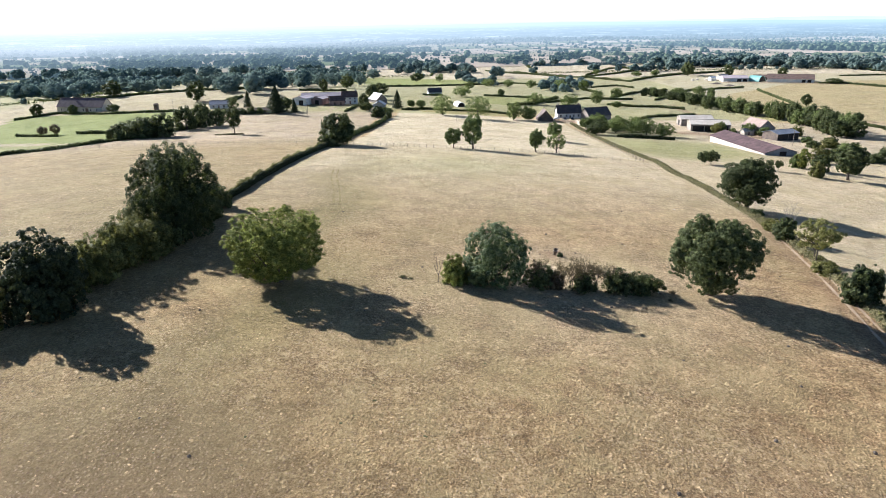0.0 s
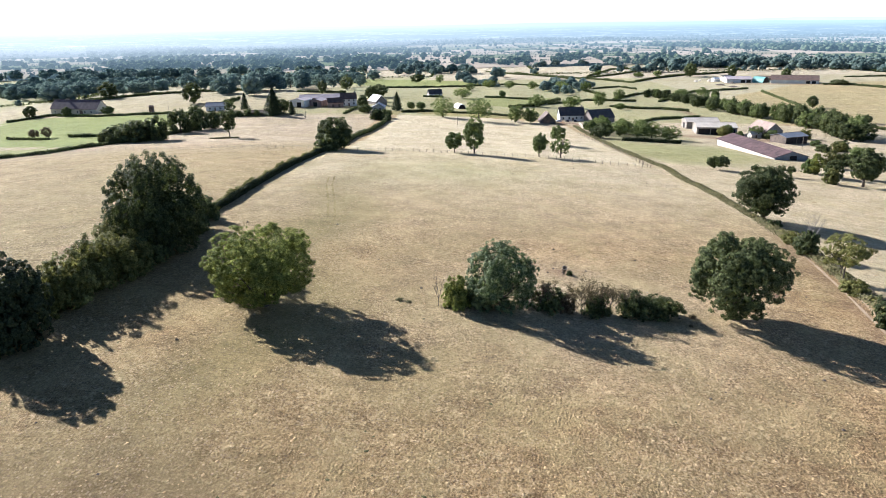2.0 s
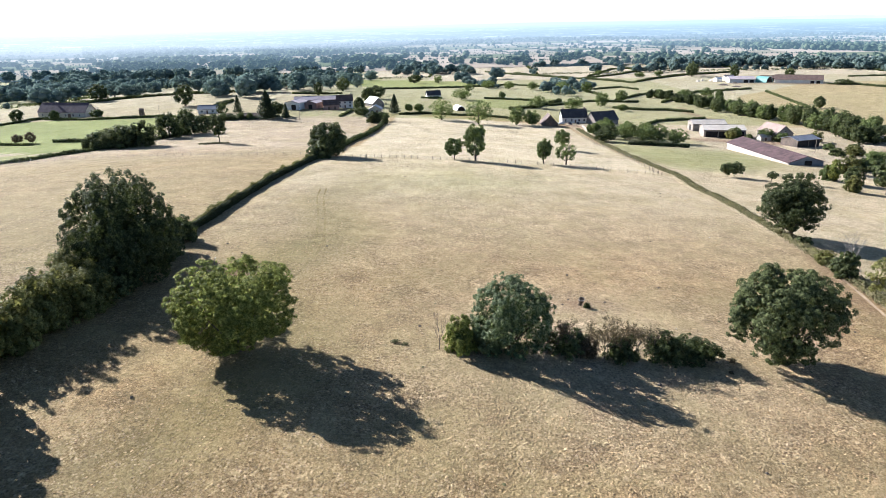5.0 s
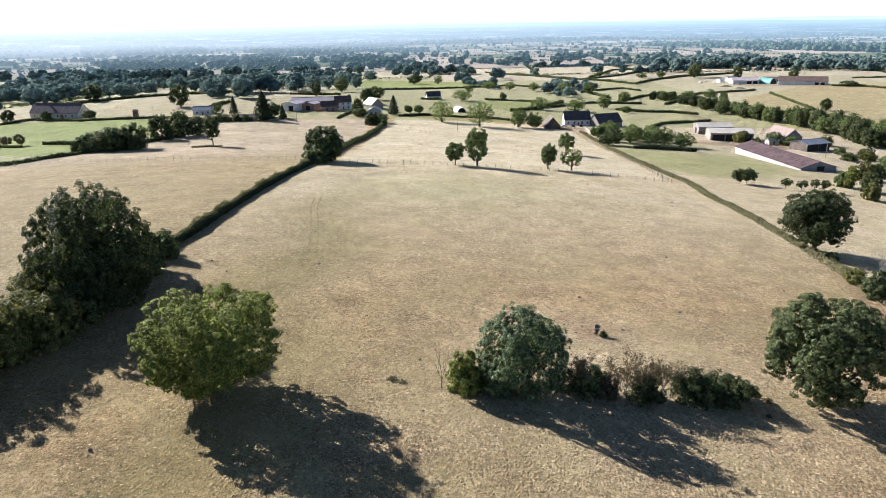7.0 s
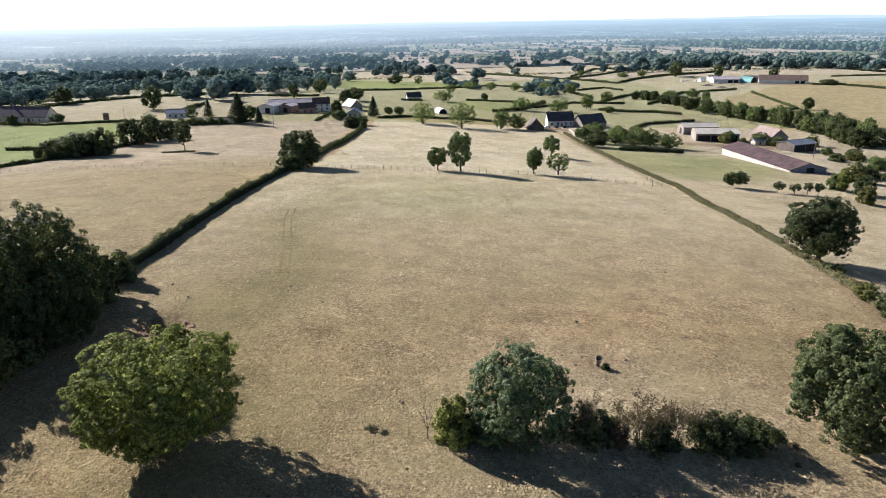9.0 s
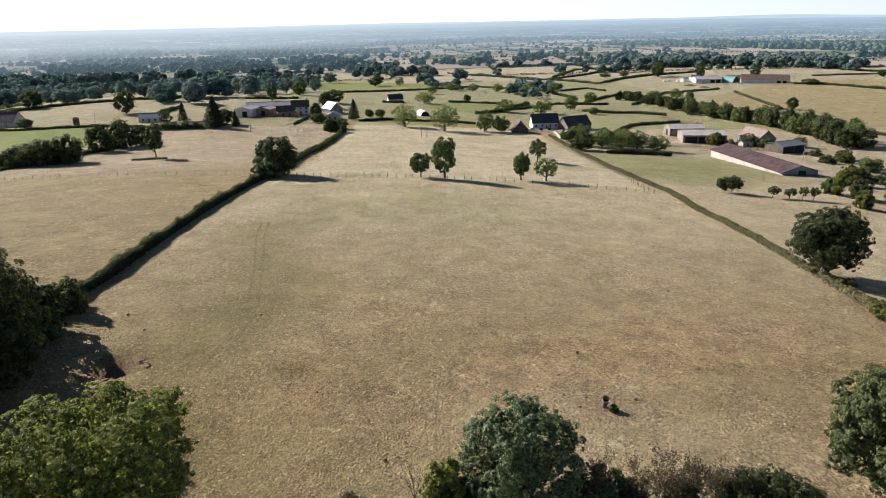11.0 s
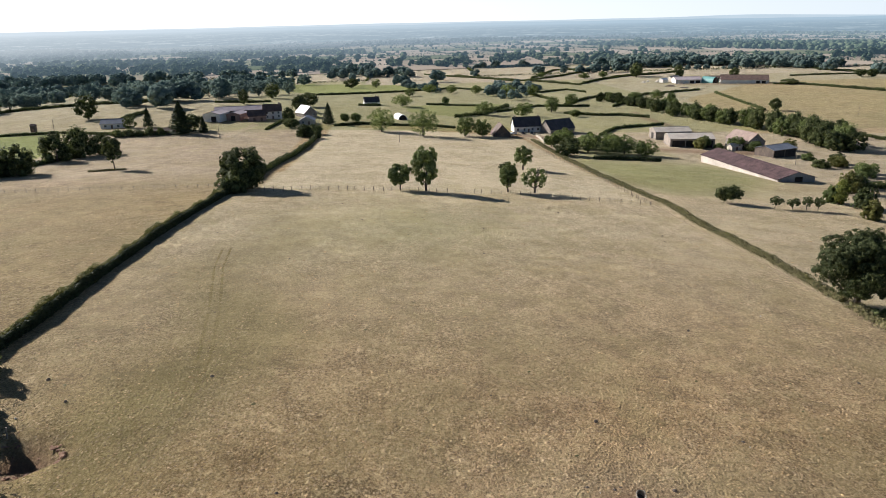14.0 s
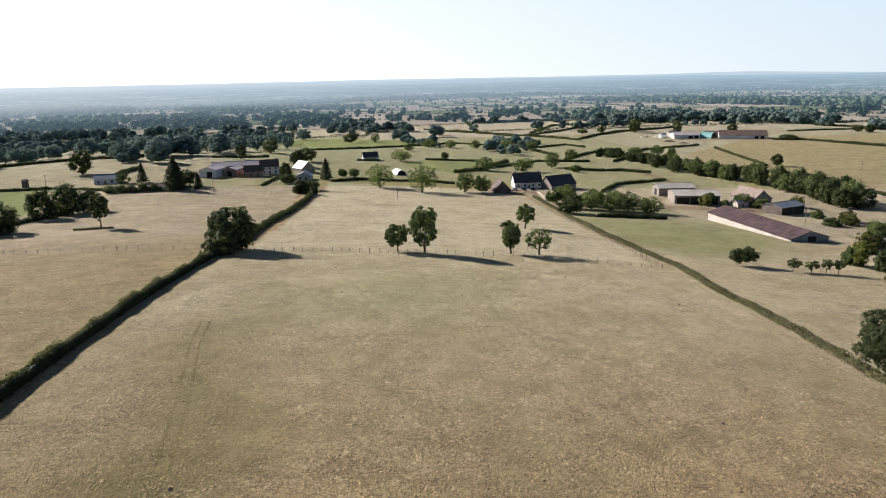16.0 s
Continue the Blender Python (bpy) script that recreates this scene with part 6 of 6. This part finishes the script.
def heap(name, x, y, w, d, h, mat, label, category, group, seed):
    """A lumpy mound on the ground."""
    rng = np.random.default_rng(seed + 700)
    k, rings, V, Fs = 14, 4, [], []
    for r in range(rings):
        u = r / rings
        for i in range(k):
            a = 2 * math.pi * (i + rng.uniform(-0.25, 0.25)) / k
            e = (1 - u) * rng.uniform(0.88, 1.12)
            V.append((0.5 * w * e * math.cos(a), 0.5 * d * e * math.sin(a), -0.3 + (h + 0.3) * math.sin(u * 1.5) * rng.uniform(0.9, 1.1)))
        if r:
            Fs += [((r - 1) * k + i, (r - 1) * k + (i + 1) % k, r * k + (i + 1) % k, r * k + i) for i in range(k)]
    V.append((0, 0, h))
    Fs += [((rings - 1) * k + i, (rings - 1) * k + (i + 1) % k, rings * k) for i in range(k)]
    ob = part(name, (V, Fs), mat)
    ob.matrix_basis = pose(x, y, gz(x, y), 0, 0, rng.uniform(0, 360))
    return tagged(ob, label, category, group)


for i, (x, y, w, d, h) in enumerate(((321, 823, 15, 8, 1.8), (326, 797, 14, 7, 1.5), (333, 781, 12, 6, 1.4), (344, 846, 10, 7, 1.6))):
    heap("manure_heap", x, y, w, d, h, BARK, "low dark manure heap below the far farm", "heap", "manure heaps", i)
for i, (x, y, w, h) in enumerate(((330, 882, 7, 3.0), (322, 892, 6, 2.4), (314, 884, 8, 2.2), (338, 896, 6, 3.4), (398, 838, 9, 2.6), (404, 834, 7, 2.2))):
    heap("rubble_heap", x, y, w, w * 0.7, h, CREAM_WALL, "pale heap of rubble beside the far farm", "heap", "rubble heaps", 10 + i)


def low_wall(line, high, thick, label):
    """A low dry-stone wall: each course block a stone of its own."""
    ox, oy = line[0]
    t = thing("stone_wall", pose(ox, oy, gz(ox, oy)), label, "wall")
    rng = np.random.default_rng(61)
    shape = mesh_of("stone", *box(-0.5, -0.5, -0.5, 0.5, 0.5, 0.5), CREAM_WALL)
    for x, y in run_of(line, 0.75):
        for c in range(2):
            ob = new("stone", shape)
            ob.parent = t
            ob.matrix_basis = pose(x - ox + rng.uniform(-0.06, 0.06), y - oy, gz(x, y) - gz(ox, oy) + high * (0.25 + 0.5 * c), rng.uniform(-4, 4), rng.uniform(-4, 4), math.degrees(math.atan2(line[-1][1] - oy, line[-1][0] - ox)) + rng.uniform(-6, 6)) @ Matrix.Diagonal((0.72 * rng.uniform(0.85, 1.05), thick * rng.uniform(0.85, 1.1), high * 0.52, 1))
    return t


low_wall([(90.2, 458.5), (89.6, 448.0), (88.4, 438.0), (87.6, 430.0)], 1.1, 0.6, "low pale stone wall beside the hamlet lane")


def utility_pole(x, y, h, yaw=0):
    t = thing("utility_pole", pose(x, y, gz(x, y), 0, 0, yaw), "slim grey wooden utility pole with a short crossarm", "pole", "utility poles")
    part("pole", tube([(0, 0, -0.5), (0, 0, h)], [0.15, 0.1], 8), POST, t)
    part("crossarm", box(-0.7, -0.05, h - 0.6, 0.7, 0.05, h - 0.48), POST, t)
    for u in (-0.6, 0, 0.6):
        part("insulator", tube([(u, 0, h - 0.48), (u, 0, h - 0.28)], [0.05, 0.03], 6), PAINT_WOOD, t)
    return t


for x, y, h, w in ((10.8, 425.5, 4.8, 0), (-84.9, 449.0, 8.9, 20), (184.0, 357.0, 8.0, 60), (345.3, 544.3, 7.5, 40), (178.3, 654.4, 8.5, 30), (-186, 487, 8, 0)):
    utility_pole(x, y, h, w)


def car(x, y, yaw, paint, label):
    t = thing("car", pose(x, y, gz(x, y), 0, 0, yaw), label, "car", "parked cars")
    prof = [(-2.1, 0.35), (-2.1, 0.85), (-1.3, 0.95), (-0.8, 1.42), (0.7, 1.45), (1.5, 0.95), (2.1, 0.85), (2.15, 0.35)]
    V = [(px, s * (0.85 if pz < 1 else 0.68), pz) for s in (-1, 1) for px, pz in prof]
    n = len(prof)
    part("body", (V, [tuple(range(n)), tuple(range(2 * n - 1, n - 1, -1))] + [(i, n + i, n + (i + 1) % n, (i + 1) % n) for i in range(n)]), paint, t)
    part("windscreen", box(0.75, -0.6, 1.0, 1.35, 0.6, 1.32), GLASS_DARK, t)
    part("side_window", joined(box(-0.8, -0.82, 1.0, 0.7, -0.74, 1.35), box(-0.8, 0.74, 1.0, 0.7, 0.82, 1.35)), GLASS_DARK, t)
    for wx_ in (-1.3, 1.35):
        for wy_ in (-0.8, 0.8):
            part("wheel", tube([(wx_, wy_ - 0.1, 0.32), (wx_, wy_ + 0.1, 0.32)], [0.32, 0.32], 10), TYRE, t)
    return t


car(78.5, 469.0, 10, CAR_WHITE, "white car parked before the farmhouse")
car(84.5, 470.5, 95, CAR_DARK, "dark car parked before the farmhouse")
car(90.0, 471.5, 80, CAR_DARK, "dark car parked in the farm lane")


# ---- small things in the pasture ----
def stump(x, y):
    t = thing("hollow_stump", pose(x, y, gz(x, y), 6, 10, 20), "hollow broken stump with a bleached rim and dark inside", "stump")
    rng = np.random.default_rng(8)
    k, V, Fs = 14, [], []
    tops = [1.1 + 0.16 * math.sin(0.45 * i + 1.0) + rng.uniform(-0.07, 0.07) for i in range(k)]
    for i in range(k):
        a = 2 * math.pi * i / k
        for r, z in ((0.42, -0.3), (0.26, 0.4), (0.46, tops[i]), (0.35, tops[i] - 0.02), (0.20, 0.3)):
            V.append((r * math.cos(a), r * math.sin(a), z))
    for i in range(k):
        p, q = 5 * i, 5 * ((i + 1) % k)
        for j in range(4):
            Fs.append((p + j, q + j, q + j + 1, p + j + 1))
    Fs.append(tuple(5 * i + 4 for i in range(k)))
    part("shell", (V, Fs), STUMP_WOOD, t)
    part("rim", tube([(0.43 * math.cos(0.45 * i), 0.43 * math.sin(0.45 * i), tops[i]) for i in range(k)], [0.07] * k, 5), PALE_RIM, t, "sun-bleached broken rim")
    part("hollow", tube([(0, 0, 0.35), (0, 0, 0.92)], [0.19, 0.33], 12), SHADE_BLACK, t, "black plug standing for the shaded hollow")
    return t


for x, y, h in ((-40.6, 134.9, 1.2), (-38.8, 134.4, 1.3), (-35.7, 132.9, 1.2)):
    post = part("fence_post", tube([(0, 0, -0.9), (0.03, 0, h * 0.5), (0.06, 0.02, h)], [0.09, 0.085, 0.08], 7), POST)
    post.matrix_basis = pose(x, y, gz(x, y) - 0.1, 2, 3, 40 * x)
    tagged(post, "weathered leaning post beside the bare earth hollow", "post", "hollow posts")
stump(23.3, 119.6)
bush("grass_tuft", 24.2, 118.8, 0.9, 1.2, "dark weeds grown round the hollow stump", LEAF_OAK, 300, 0.2, 30, 1)
rng = np.random.default_rng(21)
for i in range(84):
    x, y = rng.uniform(-40, 74), 45 + 215 * rng.uniform() ** 0.9
    if i < 9:
        x, y = 22.3 + rng.normal(0, 1.6), 119.9 + rng.normal(0, 1.3)
    r = rng.uniform(0.10, 0.27)
    stone = i % 6 == 5
    if stone:
        r *= 0.6
    V, Fs = tube([(0, 0, -0.08), (0.1 * r, 0, 0.35 * r), (0, 0.1 * r, 0.7 * r)], [r, r * 0.85, r * 0.3], 7)
    ob = part("pale_stone" if stone else "dung_pat", (V, Fs), WHITE_WALL if stone else BARK)
    ob.matrix_basis = pose(x, y, gz(x, y), 0, 0, rng.uniform(0, 360))
    tagged(ob, "small bleached stone lying in the dry grass" if stone else "small dark dung pat lying in the dry grass", "stone" if stone else "dung", "stones" if stone else "dung pats")


def tufts(name, n, x0, x1, y0, y1, size, seed, mat, label, power=1.0, category="grass", all_over=False):
    rng = np.random.default_rng(seed)
    x, y = rng.uniform(x0, x1, n), y0 + (y1 - y0) * rng.uniform(0, 1, n) ** power
    wave = np.sin(x * 0.45 + 2 * np.sin(y * 0.21)) * np.sin(y * 0.4 + 1.7 * np.sin(x * 0.17)) + 0.6 * np.sin(x * 0.11 + 1.3 * np.sin(y * 0.05)) * np.sin(y * 0.083 + 0.5)
    keep = rng.uniform(0, 1, n) < 0.55 + 0.4 * wave
    keep &= np.hypot(x + 33, y - 129.6) > 4.5
    if all_over:
        keep = np.hypot((x + 33) / 2.6, (y - 129.6) / 2.0) < 1.5
    x, y = x[keep], y[keep]
    lump = 0.05 * np.sin(x * 0.9 + 1.7 * np.sin(y * 0.31)) * np.sin(y * 0.8 + 1.3 * np.sin(x * 0.43)) + 0.12 * np.sin(x * 0.17 + 0.6) * np.sin(y * 0.14 + x * 0.05)
    z = ground(x, y) + lump * np.exp(-((y - 150) / 220.0) ** 2)
    if all_over:
        z = z - 2.0 * np.clip(1.6 - np.hypot((x + 33) / 2.6, (y - 129.6) / 2.0), 0, 1)
    m, k = len(x), 5
    s = size * rng.uniform(0.35, 1.3, m) ** 1.2
    long, turn = rng.uniform(0.9, 1.9, m), rng.uniform(0, 3.14, m)
    rings = []
    for reach, rise in ((1.0, -0.08), (0.62, 0.08)):
        a = np.arange(k) * 2 * math.pi / k + rng.uniform(-0.25, 0.25, (m, k))
        r = s[:, None] * reach * rng.uniform(0.65, 1.3, (m, k)) * 0.5
        px, py = r * np.cos(a) * long[:, None], r * np.sin(a)
        c, n = np.cos(turn)[:, None], np.sin(turn)[:, None]
        rings.append(np.stack([x[:, None] + px * c - py * n, y[:, None] + px * n + py * c, z[:, None] + s[:, None] * rise * rng.uniform(0.7, 1.3, (m, k))], -1))
    top = np.stack([x, y, z + s * rng.uniform(0.09, 0.16, m)], -1)[:, None, :]
    V = np.concatenate(rings + [top], 1).reshape(-1, 3)
    one = [(q, (q + 1) % k, k + (q + 1) % k, k + q) for q in range(k)] + [(k + q, k + (q + 1) % k, 2 * k, 2 * k) for q in range(k)]
    faces = [f[:3] if f[2] == f[3] else f for f in one]
    step = 2 * k + 1
    F = [tuple(v + step * t for v in f) for t in range(m) for f in faces]
    return tagged(part(name, (V, F), mat), label, category, kind="stuff")


tufts("dry_grass_tufts", 24000, -45, 74, 42, 190, 0.25, 1, STRAW_TUFT, "low matted tussocks of grazed dry grass")
tufts("dry_grass_tufts", 2500, -43, 77, 180, 264, 0.36, 2, STRAW_TUFT, "low matted tussocks in the far part of the pasture")
tufts("dry_grass_tufts", 2500, -130, -50, 130, 276, 0.42, 4, STRAW_TUFT, "low matted tussocks in the neighbouring pasture")
tufts("dry_grass_tufts", 1600, 84, 150, 110, 262, 0.42, 5, STRAW_TUFT, "low matted tussocks in the lower pasture")
tufts("weed_tufts", 400, -45, 74, 50, 255, 0.34, 3, WEED, "sparse olive weed cushions in dry grass")
tufts("soil_clods", 420, -38, -28, 126, 133.5, 0.5, 6, SOIL, "broken reddish soil in the trampled hollow", 1.0, "soil", True)
